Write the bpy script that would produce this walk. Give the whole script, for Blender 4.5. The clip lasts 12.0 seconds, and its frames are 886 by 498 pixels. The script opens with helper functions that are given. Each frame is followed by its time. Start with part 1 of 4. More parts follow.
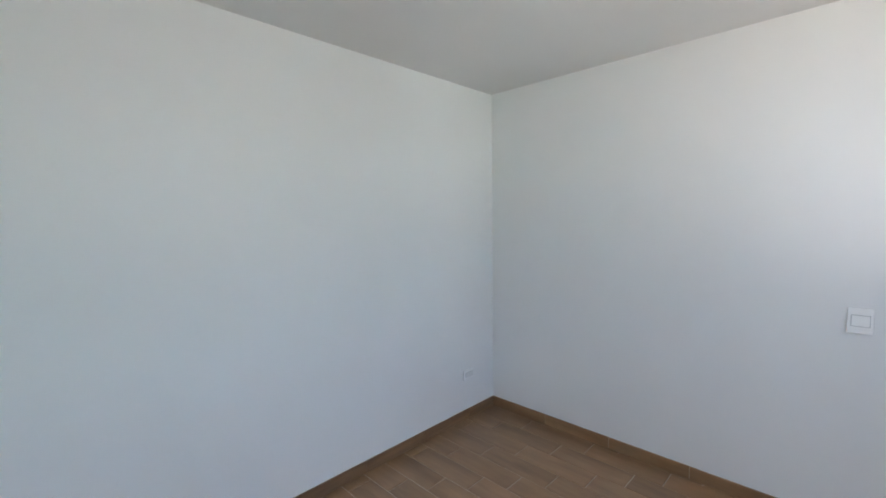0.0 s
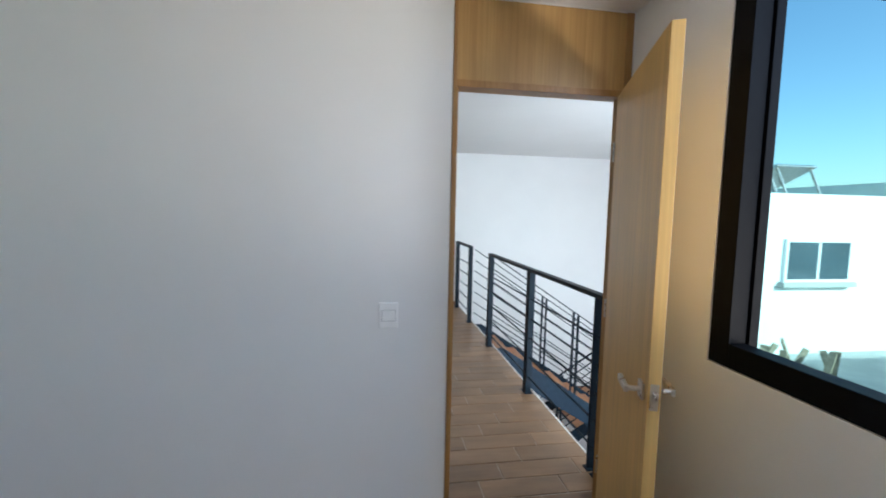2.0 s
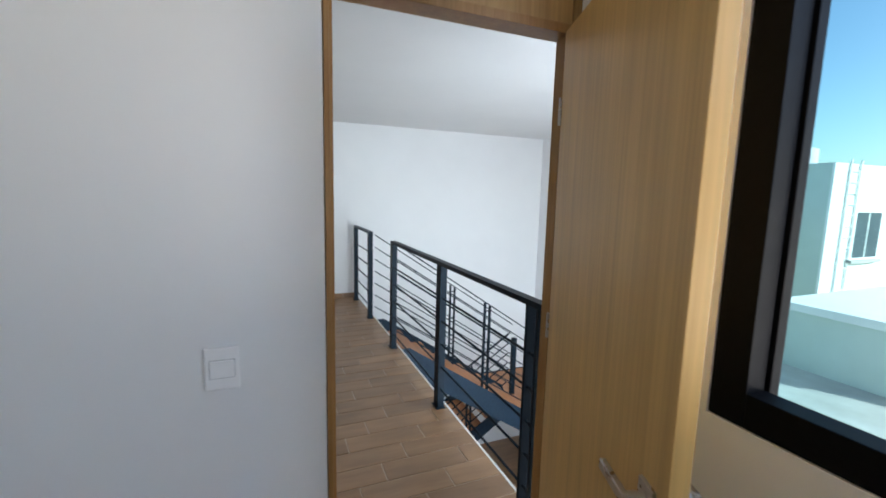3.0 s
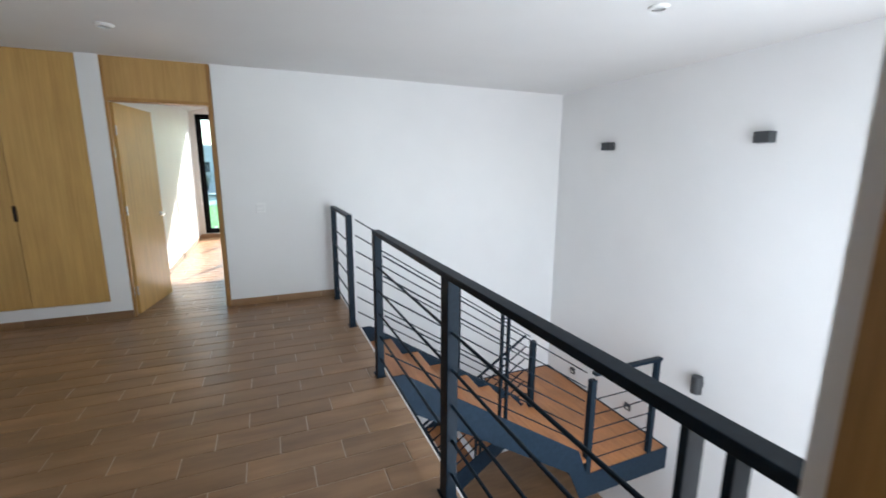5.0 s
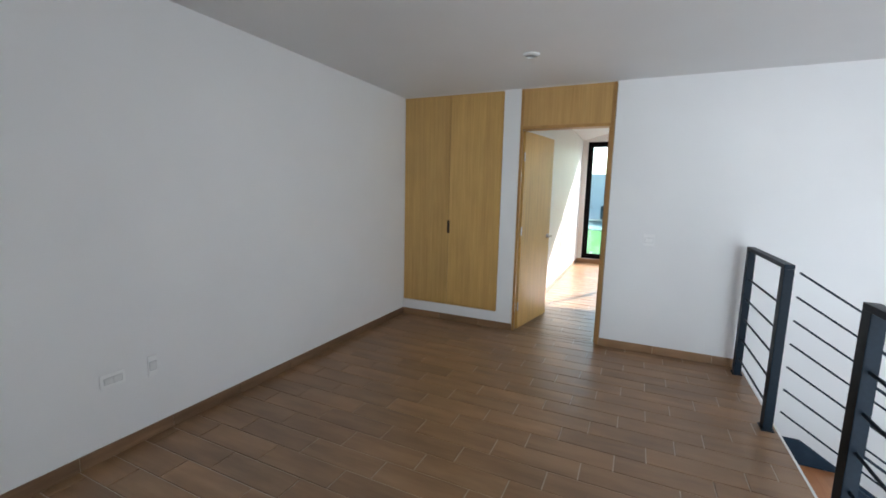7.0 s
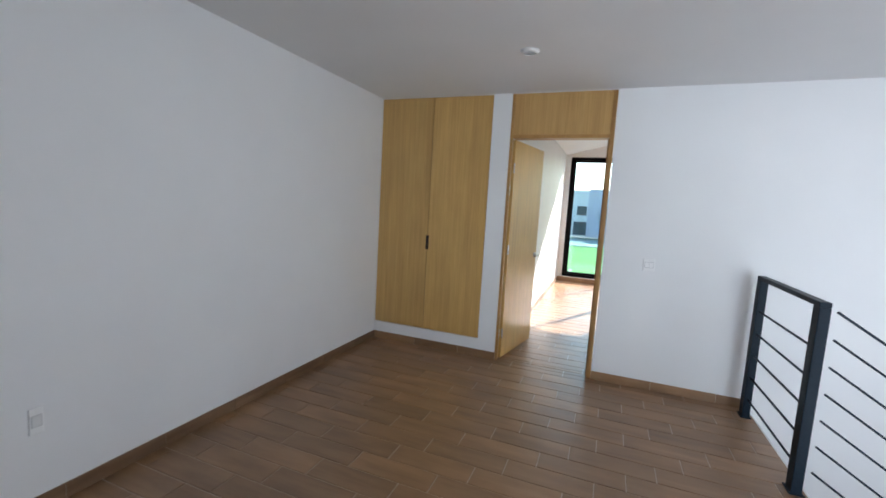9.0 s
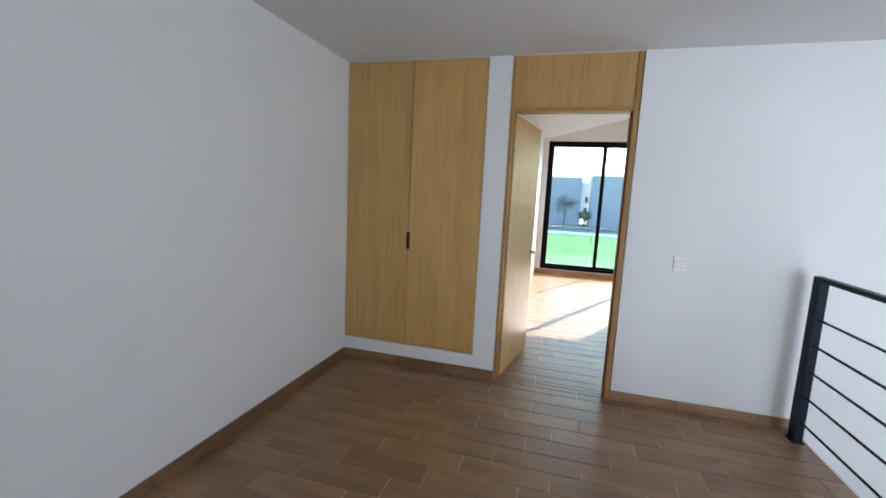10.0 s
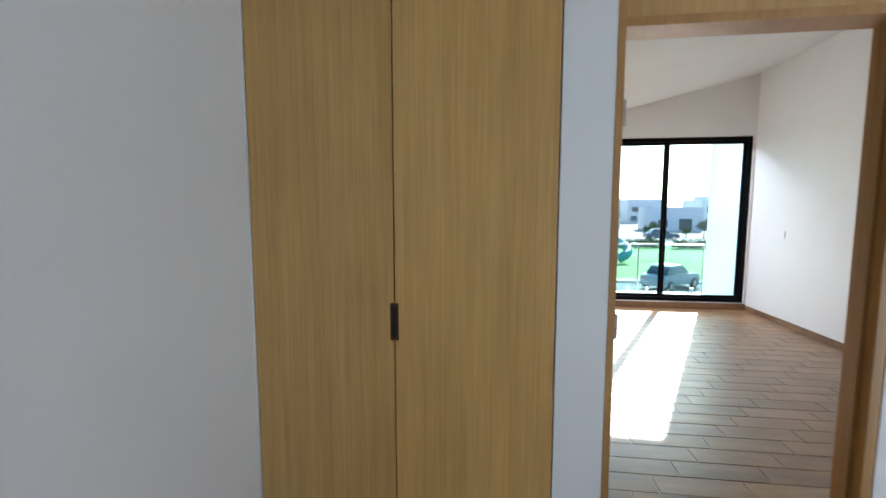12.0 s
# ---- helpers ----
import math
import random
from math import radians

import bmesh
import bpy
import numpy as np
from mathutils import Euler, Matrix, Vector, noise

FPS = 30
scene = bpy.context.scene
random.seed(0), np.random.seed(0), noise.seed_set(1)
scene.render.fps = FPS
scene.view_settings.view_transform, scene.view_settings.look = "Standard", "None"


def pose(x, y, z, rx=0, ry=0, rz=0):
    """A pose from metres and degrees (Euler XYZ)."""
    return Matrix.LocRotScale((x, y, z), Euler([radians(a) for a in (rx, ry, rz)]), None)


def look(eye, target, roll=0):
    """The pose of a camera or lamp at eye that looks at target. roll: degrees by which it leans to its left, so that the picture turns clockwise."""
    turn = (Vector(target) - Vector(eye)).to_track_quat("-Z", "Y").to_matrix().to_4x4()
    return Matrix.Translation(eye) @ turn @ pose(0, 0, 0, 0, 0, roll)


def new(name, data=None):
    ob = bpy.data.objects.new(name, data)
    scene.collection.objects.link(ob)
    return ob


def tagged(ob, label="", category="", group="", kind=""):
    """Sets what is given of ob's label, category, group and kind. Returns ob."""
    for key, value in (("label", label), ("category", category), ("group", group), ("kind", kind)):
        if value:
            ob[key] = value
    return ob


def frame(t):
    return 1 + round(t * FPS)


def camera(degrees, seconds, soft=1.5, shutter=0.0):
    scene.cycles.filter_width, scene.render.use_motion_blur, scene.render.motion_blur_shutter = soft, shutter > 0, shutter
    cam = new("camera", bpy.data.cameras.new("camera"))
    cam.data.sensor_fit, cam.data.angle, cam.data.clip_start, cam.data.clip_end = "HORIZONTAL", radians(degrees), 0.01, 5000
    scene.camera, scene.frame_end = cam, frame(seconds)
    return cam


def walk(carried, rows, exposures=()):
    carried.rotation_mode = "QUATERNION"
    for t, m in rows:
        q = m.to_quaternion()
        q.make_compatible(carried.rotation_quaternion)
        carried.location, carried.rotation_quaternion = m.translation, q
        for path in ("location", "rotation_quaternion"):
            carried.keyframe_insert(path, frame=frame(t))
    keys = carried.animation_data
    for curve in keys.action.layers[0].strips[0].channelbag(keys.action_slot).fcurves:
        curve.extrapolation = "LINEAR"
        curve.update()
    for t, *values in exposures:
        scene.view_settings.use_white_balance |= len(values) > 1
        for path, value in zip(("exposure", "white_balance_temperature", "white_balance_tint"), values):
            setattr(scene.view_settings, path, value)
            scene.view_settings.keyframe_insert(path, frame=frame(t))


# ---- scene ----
# ---- camera and walk ----
cam = camera(93.4, 12.0, soft=1.7, shutter=0.3)
PATH = [
    (0, (2.028, -7.331, 1.523), (0.629, -5.909, 1.369), -0.9),
    (0.5, (2.018, -7.305, 1.523), (0.604, -5.902, 1.34), -0.7),
    (1, (1.93, -7.117, 1.501), (1.125, -5.295, 1.319), -0.4),
    (1.5, (1.935, -6.879, 1.491), (1.845, -4.89, 1.301), 0.6),
    (2, (2.016, -6.593, 1.497), (2.328, -4.625, 1.325), 1.2),
    (2.5, (2.123, -6.251, 1.504), (2.7, -4.345, 1.311), 1.8),
    (3, (2.204, -5.942, 1.512), (2.959, -4.109, 1.252), 1.4),
    (3.1, (2.221, -5.866, 1.504), (2.998, -4.042, 1.238), 2.0),
    (4.8, (2.582, -4.906, 1.452), (3.414, -3.125, 1.084), 0.2),
    (5, (2.608, -4.837, 1.47), (3.372, -3.028, 1.09), 0.3),
    (5.5, (2.631, -4.565, 1.461), (2.97, -2.631, 1.082), 0.5),
    (6, (2.584, -4.364, 1.44), (2.451, -2.399, 1.09), 0.6),
    (6.5, (2.493, -4.216, 1.462), (1.89, -2.334, 1.157), 0.2),
    (6.7, (2.444, -4.196, 1.438), (1.644, -2.384, 1.159), 0.2),
    (8.5, (2.445, -3.909, 1.483), (1.579, -2.126, 1.223), 3.5),
    (9, (2.211, -3.763, 1.45), (1.485, -1.912, 1.231), 3.3),
    (9.5, (2.017, -3.47, 1.439), (1.358, -1.6, 1.173), 2.8),
    (10, (1.748, -3.154, 1.447), (1.211, -1.246, 1.182), 2.8),
    (10.5, (1.513, -2.768, 1.457), (1.061, -0.838, 1.192), 2.0),
    (11, (1.307, -2.287, 1.431), (0.919, -0.338, 1.206), 1.9),
    (11.3, (1.192, -2.031, 1.457), (0.851, -0.071, 1.25), 1.8),
    (11.5, (1.123, -1.87, 1.468), (0.811, 0.095, 1.268), 1.2),
    (12, (0.931, -1.481, 1.47), (0.68, 0.494, 1.281), 0.0),
]
walk(cam, [(t, look(eye, target, roll)) for t, eye, target, roll in PATH],
     exposures=[(0.0, 2.12, 6450, 12), (0.6, 2.24, 6600, 13), (1.5, 1.98, 6450, 12), (2.2, 1.76, 6350, 11), (3.1, 1.68, 6450, 12), (5.0, 1.68, 6650, 15),
                (6.5, 1.66, 6600, 15), (8.5, 1.72, 6400, 17), (10.5, 1.71, 6300, 17), (12.0, 1.71, 6200, 15)])

# ---- world, sun, large lights ----
SUN_DIR = Vector((0.453 * 0.875, 0.891 * 0.875, 0.485))
world = bpy.data.worlds.new("sky")
scene.world = world
world.use_nodes = True
wn = world.node_tree
sky = wn.nodes.new("ShaderNodeTexSky")
sky.sky_type = 'NISHITA'
sky.sun_disc = False
sky.sun_elevation = radians(29)
sky.sun_rotation = radians(27)
sky.air_density = 1.0
wn.links.new(sky.outputs[0], wn.nodes["Background"].inputs[0])
wn.nodes["Background"].inputs[1].default_value = 0.15

sun = new("sun", bpy.data.lights.new("sun", "SUN"))
sun.data.energy = 5.0
sun.data.angle = radians(0.6)
sun.data.color = (1.0, 0.94, 0.86)
sun.matrix_world = look(SUN_DIR * 40, (0, 0, 0))


def window_lamp(name, eye, target, sx, sy, power, color):
    lamp = new(name, bpy.data.lights.new(name, "AREA"))
    lamp.data.shape = "RECTANGLE"
    lamp.data.size, lamp.data.size_y = sx, sy
    lamp.data.energy, lamp.data.color = power, color
    lamp.matrix_world = look(eye, target)


# lamps standing in for daylight at the south stairwell, bedroom and wide sunny-room windows
window_lamp("stairwell_daylight", (4.6, -4.55, 0.2), (4.5, 0, 0.1), 1.9, 3.6, 36, (0.80, 0.90, 1.0))
# added side fill for the west wall, no known window behind it
window_lamp("stairwell_side_fill", (6.385, -3.95, 0.3), (0, -3.6, 0.2), 0.9, 3.4, 7, (0.80, 0.90, 1.0))
window_lamp("bedroom_sky", (3.75, -7.05, 2.42), (0.3, -5.4, 0.9), 0.8, 0.4, 10.0, (0.53, 0.70, 1.0))
window_lamp("bedroom_sunlit_terrace", (3.75, -7.0, 0.9), (0.8, -5.4, 1.6), 0.8, 0.3, 12.0, (1.0, 0.95, 0.88))
window_lamp("room_sky", (2.6, 5.5, 3.0), (2.7, 2.2, 0.0), 2.2, 0.8, 48, (0.82, 0.91, 1.0))

# ---- materials ----
def material(name):
    m = bpy.data.materials.new(name)
    m.use_nodes = True
    return m, m.node_tree, m.node_tree.nodes["Principled BSDF"]


def coords(nt, scale=(1, 1, 1), kind="Object"):
    tc = nt.nodes.new("ShaderNodeTexCoord")
    mp = nt.nodes.new("ShaderNodeMapping")
    mp.inputs["Scale"].default_value = scale
    nt.links.new(tc.outputs[kind], mp.inputs[0])
    return mp.outputs[0]


def world_coords(nt, scale=(1, 1, 1), shift=False):
    geo = nt.nodes.new("ShaderNodeNewGeometry")
    src = geo.outputs["Position"]
    if shift:
        info = nt.nodes.new("ShaderNodeObjectInfo")
        mul = nt.nodes.new("ShaderNodeMath")
        mul.operation = "MULTIPLY"
        mul.inputs[1].default_value = 37.0
        add = nt.nodes.new("ShaderNodeVectorMath")
        nt.links.new(info.outputs["Random"], mul.inputs[0])
        nt.links.new(src, add.inputs[0])
        nt.links.new(mul.outputs[0], add.inputs[1])
        src = add.outputs[0]
    mp = nt.nodes.new("ShaderNodeMapping")
    mp.inputs["Scale"].default_value = scale
    nt.links.new(src, mp.inputs[0])
    return mp.outputs[0]


def noise_tex(nt, vec, scale, detail=4, rough=0.55):
    n = nt.nodes.new("ShaderNodeTexNoise")
    n.inputs["Scale"].default_value = scale
    n.inputs["Detail"].default_value = detail
    n.inputs["Roughness"].default_value = rough
    nt.links.new(vec, n.inputs["Vector"])
    return n.outputs["Fac"]


def ramp(nt, fac, stops):
    r = nt.nodes.new("ShaderNodeValToRGB")
    while len(r.color_ramp.elements) < len(stops):
        r.color_ramp.elements.new(0.5)
    for e, (p, c) in zip(r.color_ramp.elements, stops):
        e.position, e.color = p, (*c, 1)
    nt.links.new(fac, r.inputs[0])
    return r.outputs[0]


def mix(nt, a, b, fac, kind="MIX"):
    m = nt.nodes.new("ShaderNodeMix")
    m.data_type, m.blend_type = "RGBA", kind
    if isinstance(fac, float):
        m.inputs[0].default_value = fac
    else:
        nt.links.new(fac, m.inputs[0])
    for sock, v in ((m.inputs[6], a), (m.inputs[7], b)):
        if isinstance(v, tuple):
            sock.default_value = (*v, 1)
        else:
            nt.links.new(v, sock)
    return m.outputs[2]


def bump(nt, bsdf, height, strength, dist=0.002):
    b = nt.nodes.new("ShaderNodeBump")
    b.inputs["Strength"].default_value = strength
    b.inputs["Distance"].default_value = dist
    nt.links.new(height, b.inputs["Height"])
    nt.links.new(b.outputs[0], bsdf.inputs["Normal"])


def spread(nt, fac, lo, hi):
    mr = nt.nodes.new("ShaderNodeMapRange")
    mr.inputs[3].default_value, mr.inputs[4].default_value = lo, hi
    nt.links.new(fac, mr.inputs[0])
    return mr.outputs[0]


def plaster(name, base, rough=0.55):
    m, nt, b = material(name)
    v = world_coords(nt)
    big = noise_tex(nt, v, 0.9, 3)
    fine = noise_tex(nt, v, 160, 3)
    dark = tuple(c * 0.955 for c in base)
    nt.links.new(ramp(nt, big, [(0.35, dark), (0.65, base)]), b.inputs["Base Color"])
    nt.links.new(spread(nt, noise_tex(nt, v, 3.0), rough - 0.08, rough + 0.1), b.inputs["Roughness"])
    bump(nt, b, fine, 0.12, 0.001)
    return m


def plain(name, base, rough=0.5, metal=0.0, grain=40.0, vary=0.15):
    m, nt, b = material(name)
    v = coords(nt)
    f = noise_tex(nt, v, grain, 4)
    lo = tuple(c * (1 - vary) for c in base)
    hi = tuple(min(1, c * (1 + vary)) for c in base)
    nt.links.new(ramp(nt, f, [(0.3, lo), (0.7, hi)]), b.inputs["Base Color"])
    nt.links.new(spread(nt, noise_tex(nt, v, grain * 0.2), rough * 0.85, min(1, rough * 1.15)), b.inputs["Roughness"])
    b.inputs["Metallic"].default_value = metal
    return m


def wood(name, dark, mid, light, along, rough=0.4, fine=1.0, shift=True, mottling=0.25, across=26, streaks=0.35, vary=0.1):
    """Grain running along one axis: 'x', 'y' or 'z'."""
    m, nt, b = material(name)
    def sc(k, across):
        return tuple((k if a == along else across) for a in "xyz")
    v1 = world_coords(nt, sc(0.9 * fine, across * fine), shift)
    v2 = world_coords(nt, sc(2.2 * fine, 130 * fine), shift)
    v3 = world_coords(nt, sc(2.0, 5.0), shift)
    g1 = noise_tex(nt, v1, 1.6, 5, 0.6)
    g2 = noise_tex(nt, v2, 1.5, 3, 0.6)
    blot = noise_tex(nt, v3, 1.2, 3)
    col = ramp(nt, g1, [(0.28, dark), (0.5, mid), (0.74, light)])
    streak = ramp(nt, g2, [(0.35, tuple(c * 0.72 for c in mid)), (0.65, light)])
    col = mix(nt, col, streak, streaks)
    tone = ramp(nt, blot, [(0.3, (1 - mottling,) * 3), (0.7, (1.0 + mottling * 0.4,) * 3)])
    col = mix(nt, col, tone, 0.9, "MULTIPLY")
    info = nt.nodes.new("ShaderNodeObjectInfo")
    tint = ramp(nt, info.outputs["Random"], [(0.0, (1 - vary * 1.2,) * 3), (1.0, (1 + vary * 0.8, 1 + vary * 0.75, 1 + vary * 0.6))])
    col = mix(nt, col, tint, 1.0, "MULTIPLY")
    nt.links.new(col, b.inputs["Base Color"])
    nt.links.new(spread(nt, g1, rough - 0.07, rough + 0.1), b.inputs["Roughness"])
    bump(nt, b, g2, 0.25, 0.0012)
    return m


def pane_glass(name, tint):
    m, nt, b = material(name)
    nt.nodes.remove(b)
    out = nt.nodes["Material Output"]
    tr = nt.nodes.new("ShaderNodeBsdfTransparent")
    tr.inputs[0].default_value = (*tint, 1)
    gl = nt.nodes.new("ShaderNodeBsdfGlossy")
    gl.inputs["Roughness"].default_value = 0.01
    fr = nt.nodes.new("ShaderNodeFresnel")
    fr.inputs[0].default_value = 1.45
    mx = nt.nodes.new("ShaderNodeMixShader")
    nt.links.new(fr.outputs[0], mx.inputs[0])
    nt.links.new(tr.outputs[0], mx.inputs[1])
    nt.links.new(gl.outputs[0], mx.inputs[2])
    nt.links.new(mx.outputs[0], out.inputs[0])
    return m


WHITE = plaster("white_wall_paint", (0.83, 0.83, 0.825))
CEIL = plaster("white_ceiling_paint", (0.76, 0.76, 0.755), 0.7)
OUTWHITE = plaster("outside_render", (0.78, 0.77, 0.74), 0.8)
TILE = wood("wood_look_tile", (0.225, 0.118, 0.052), (0.305, 0.168, 0.080), (0.385, 0.228, 0.120), "x", 0.36, 1.0, across=7, streaks=0.14, vary=0.12, mottling=0.3)
# darker tone with grain along y, for skirting
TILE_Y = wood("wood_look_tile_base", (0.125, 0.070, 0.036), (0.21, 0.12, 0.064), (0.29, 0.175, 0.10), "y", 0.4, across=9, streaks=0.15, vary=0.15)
TILE.node_tree.nodes["Principled BSDF"].inputs["Specular IOR Level"].default_value = 0.8
GROUT = plain("grout", (0.52, 0.43, 0.34), 0.85, 0, 120)
OAK = wood("oak_veneer", (0.50, 0.288, 0.088), (0.60, 0.36, 0.116), (0.67, 0.42, 0.148), "z", 0.42, 0.55, mottling=0.1)
OAK_X = wood("oak_veneer_cross", (0.46, 0.26, 0.085), (0.55, 0.325, 0.115), (0.62, 0.385, 0.15), "z", 0.42, 0.55, mottling=0.1)
TRIM = wood("oak_trim", (0.34, 0.165, 0.045), (0.42, 0.215, 0.065), (0.50, 0.28, 0.10), "z", 0.4, mottling=0.12)
TREAD = wood("stair_tread_wood", (0.35, 0.128, 0.042), (0.47, 0.185, 0.066), (0.56, 0.245, 0.097), "y", 0.38)
STEEL = plain("black_painted_steel", (0.008, 0.017, 0.027), 0.45, 0.0, 60)
STRINGER = plain("blue_black_steel", (0.013, 0.026, 0.042), 0.45, 0.0, 30)
for dull in (STEEL, STRINGER):
    dull.node_tree.nodes["Principled BSDF"].inputs["Specular IOR Level"].default_value = 0.12
ALU = plain("black_aluminium", (0.004, 0.0045, 0.006), 0.5, 0.0, 60)
ALU.node_tree.nodes["Principled BSDF"].inputs["Specular IOR Level"].default_value = 0.08
CHROME = plain("brushed_nickel", (0.55, 0.52, 0.48), 0.28, 1.0, 200, 0.06)
PLASTIC = plain("white_plastic", (0.80, 0.80, 0.78), 0.35, 0, 20, 0.03)
BRIGHT = plain("glossy_white_plastic", (0.90, 0.90, 0.89), 0.25, 0, 20, 0.02)
# grey that paints the shadow line round switch rockers and socket faces
SEAM = plain("shadowed_seam", (0.55, 0.55, 0.55), 0.6)
LENS = plain("frosted_lamp_lens", (0.45, 0.46, 0.47), 0.3)
GREYP = plain("grey_plastic", (0.72, 0.72, 0.71), 0.4, 0, 20, 0.05)
SCONCE = plain("anthracite_metal", (0.045, 0.05, 0.055), 0.45, 0.0, 80)
BRONZE = plain("dark_bronze", (0.075, 0.038, 0.018), 0.4, 0.4, 80)
# near-black colour standing in for the shade inside recesses
RECESS_SHADE = plain("recess_shade", (0.02, 0.014, 0.01), 0.9)
GLASS = pane_glass("clear_window_glass", (0.77, 0.92, 0.945))
GLASS_T = pane_glass("teal_window_glass", (0.60, 0.86, 0.88))
MIRRORED, _nt, _b = material("reflective_teal_glass")
_b.inputs["Base Color"].default_value = (0.21, 0.40, 0.44, 1)
_b.inputs["Metallic"].default_value = 1.0
_b.inputs["Roughness"].default_value = 0.015
GLASS_R = pane_glass("green_rail_glass", (0.84, 0.96, 0.94))


# ---- builders ----
def box(bm, x0, x1, y0, y1, z0, z1, bevel=0.0):
    made = bmesh.ops.create_cube(bm, size=1.0, matrix=Matrix.LocRotScale(
        ((x0 + x1) / 2, (y0 + y1) / 2, (z0 + z1) / 2), None, (x1 - x0, y1 - y0, z1 - z0)))
    if bevel:
        edges = list({e for v in made["verts"] for e in v.link_edges})
        bmesh.ops.bevel(bm, geom=edges, offset=bevel, segments=2, affect="EDGES", profile=0.6)
    return bm


def boxed(x0, x1, y0, y1, z0, z1, bevel=0.0):
    return box(bmesh.new(), x0, x1, y0, y1, z0, z1, bevel)


def cyl(bm, a, b, r, seg=12, r2=None):
    a, b = Vector(a), Vector(b)
    m = Matrix.Translation((a + b) / 2) @ (b - a).to_track_quat("Z", "Y").to_matrix().to_4x4()
    bmesh.ops.create_cone(bm, cap_ends=True, segments=seg, radius1=r, radius2=r if r2 is None else r2,
                          depth=(b - a).length, matrix=m)
    return bm


def rod(a, b, r, seg=10):
    return cyl(bmesh.new(), a, b, r, seg)


def bar(a, b, w, h, up=(0, 0, 1), bevel=0.0):
    """A straight bar of rectangular section from a to b; h is measured along up."""
    a, b = Vector(a), Vector(b)
    d = (b - a).normalized()
    side = d.cross(Vector(up)).normalized()
    top = side.cross(d)
    m = Matrix((side, d, top)).transposed().to_4x4()
    bm = boxed(-w / 2, w / 2, -(b - a).length / 2, (b - a).length / 2, -h / 2, h / 2, bevel)
    bmesh.ops.transform(bm, matrix=Matrix.Translation((a + b) / 2) @ m, verts=bm.verts)
    return bm


def mesh_of(name, bm, mat, smooth=False):
    me = bpy.data.meshes.new(name)
    bmesh.ops.recalc_face_normals(bm, faces=bm.faces)
    bm.to_mesh(me)
    bm.free()
    me.materials.append(mat)
    if smooth:
        for p in me.polygons:
            p.use_smooth = True
    return me


def part(name, bm, mat, parent, label="", smooth=False):
    ob = new(name, mesh_of(name, bm, mat, smooth))
    ob.parent = parent
    if label:
        ob["label"] = label
    return ob


def thing(name, label, category, at=(0, 0, 0), group="", kind=""):
    ob = new(name)
    ob.location = at
    ob.empty_display_size = 0.1
    return tagged(ob, label, category, group, kind)


def solid(name, bm, mat, label, category, group="", kind="", smooth=False):
    return tagged(new(name, mesh_of(name, bm, mat, smooth)), label, category, group, kind)


def wall_mesh(axis, lo, hi, u0, u1, z0, z1, holes=()):
    """A wall slab; axis 'y' lies in the xz plane between y=lo and hi, axis 'x' in the yz plane. holes: (u0, u1, z0, z1)."""
    us = sorted({u0, u1, *[h for o in holes for h in o[:2] if u0 < h < u1]})
    zs = sorted({z0, z1, *[h for o in holes for h in o[2:] if z0 < h < z1]})
    def full(i, j):
        if not (0 <= i < len(us) - 1 and 0 <= j < len(zs) - 1):
            return False
        cu, cz = (us[i] + us[i + 1]) / 2, (zs[j] + zs[j + 1]) / 2
        return not any(a < cu < b and c < cz < d for a, b, c, d in holes)
    bm = bmesh.new()
    def P(u, w, z):
        return bm.verts.new((u, w, z) if axis == "y" else (w, u, z))
    def quad(*pts):
        bm.faces.new([P(*p) for p in pts])
    for i in range(len(us) - 1):
        for j in range(len(zs) - 1):
            if not full(i, j):
                continue
            a, b, c, d = us[i], us[i + 1], zs[j], zs[j + 1]
            quad((a, lo, c), (b, lo, c), (b, lo, d), (a, lo, d))
            quad((a, hi, c), (a, hi, d), (b, hi, d), (b, hi, c))
            if not full(i - 1, j):
                quad((a, lo, c), (a, lo, d), (a, hi, d), (a, hi, c))
            if not full(i + 1, j):
                quad((b, lo, c), (b, hi, c), (b, hi, d), (b, lo, d))
            if not full(i, j - 1):
                quad((a, lo, c), (a, hi, c), (b, hi, c), (b, lo, c))
            if not full(i, j + 1):
                quad((a, lo, d), (b, lo, d), (b, hi, d), (a, hi, d))
    bmesh.ops.remove_doubles(bm, verts=bm.verts, dist=1e-5)
    return bm


def structure(name, bm, mat, label, category):
    return solid(name, bm, mat, label, category, kind="structure")


# ---- plan, metres ----
X_LEFT, X_RAIL, X_EDGE, X_EAST = 0.0, 3.28, 3.335, 6.40
Y_SOUTH, Y_BED1 = -4.59, -4.715           # landing face and bedroom face of the south wall
CEIL_Z, DOOR_Z, GROUND, LOW = 2.45, 2.06, -2.95, -2.76
D1L, D1R, D2L, D2R = 2.36, 3.165, 1.343, 2.15
BED1_E, BED1_S = 3.205, -8.3
R2L, R2R, R2Y = 1.30, 4.56, 5.03
W2X = (1.40, 2.395, 3.40, 4.53)

# ---- large structure ----
structure("wall_north", wall_mesh("y", 0.0, 0.115, -0.15, 6.55, LOW - 0.1, 3.7,
          [(0.004, 1.146, 0.177, CEIL_Z - 0.004), (D2L - 0.025, D2R + 0.04, -0.24, CEIL_Z - 0.004)]), WHITE,
          "smooth white painted wall with cupboard and doorway", "wall")
structure("wall_west", wall_mesh("x", -0.15, 0.0, -8.5, 0.0, LOW - 0.1, 2.7), WHITE,
          "long smooth white painted wall", "wall")
# the opening is cut for the added, unseen side window
structure("wall_east", wall_mesh("x", X_EAST, X_EAST + 0.15, -4.7, 0.0, LOW - 0.1, 2.7, [(-4.45, -3.45, -1.5, 2.1)]), WHITE,
          "tall white stairwell wall with small lamps", "wall")
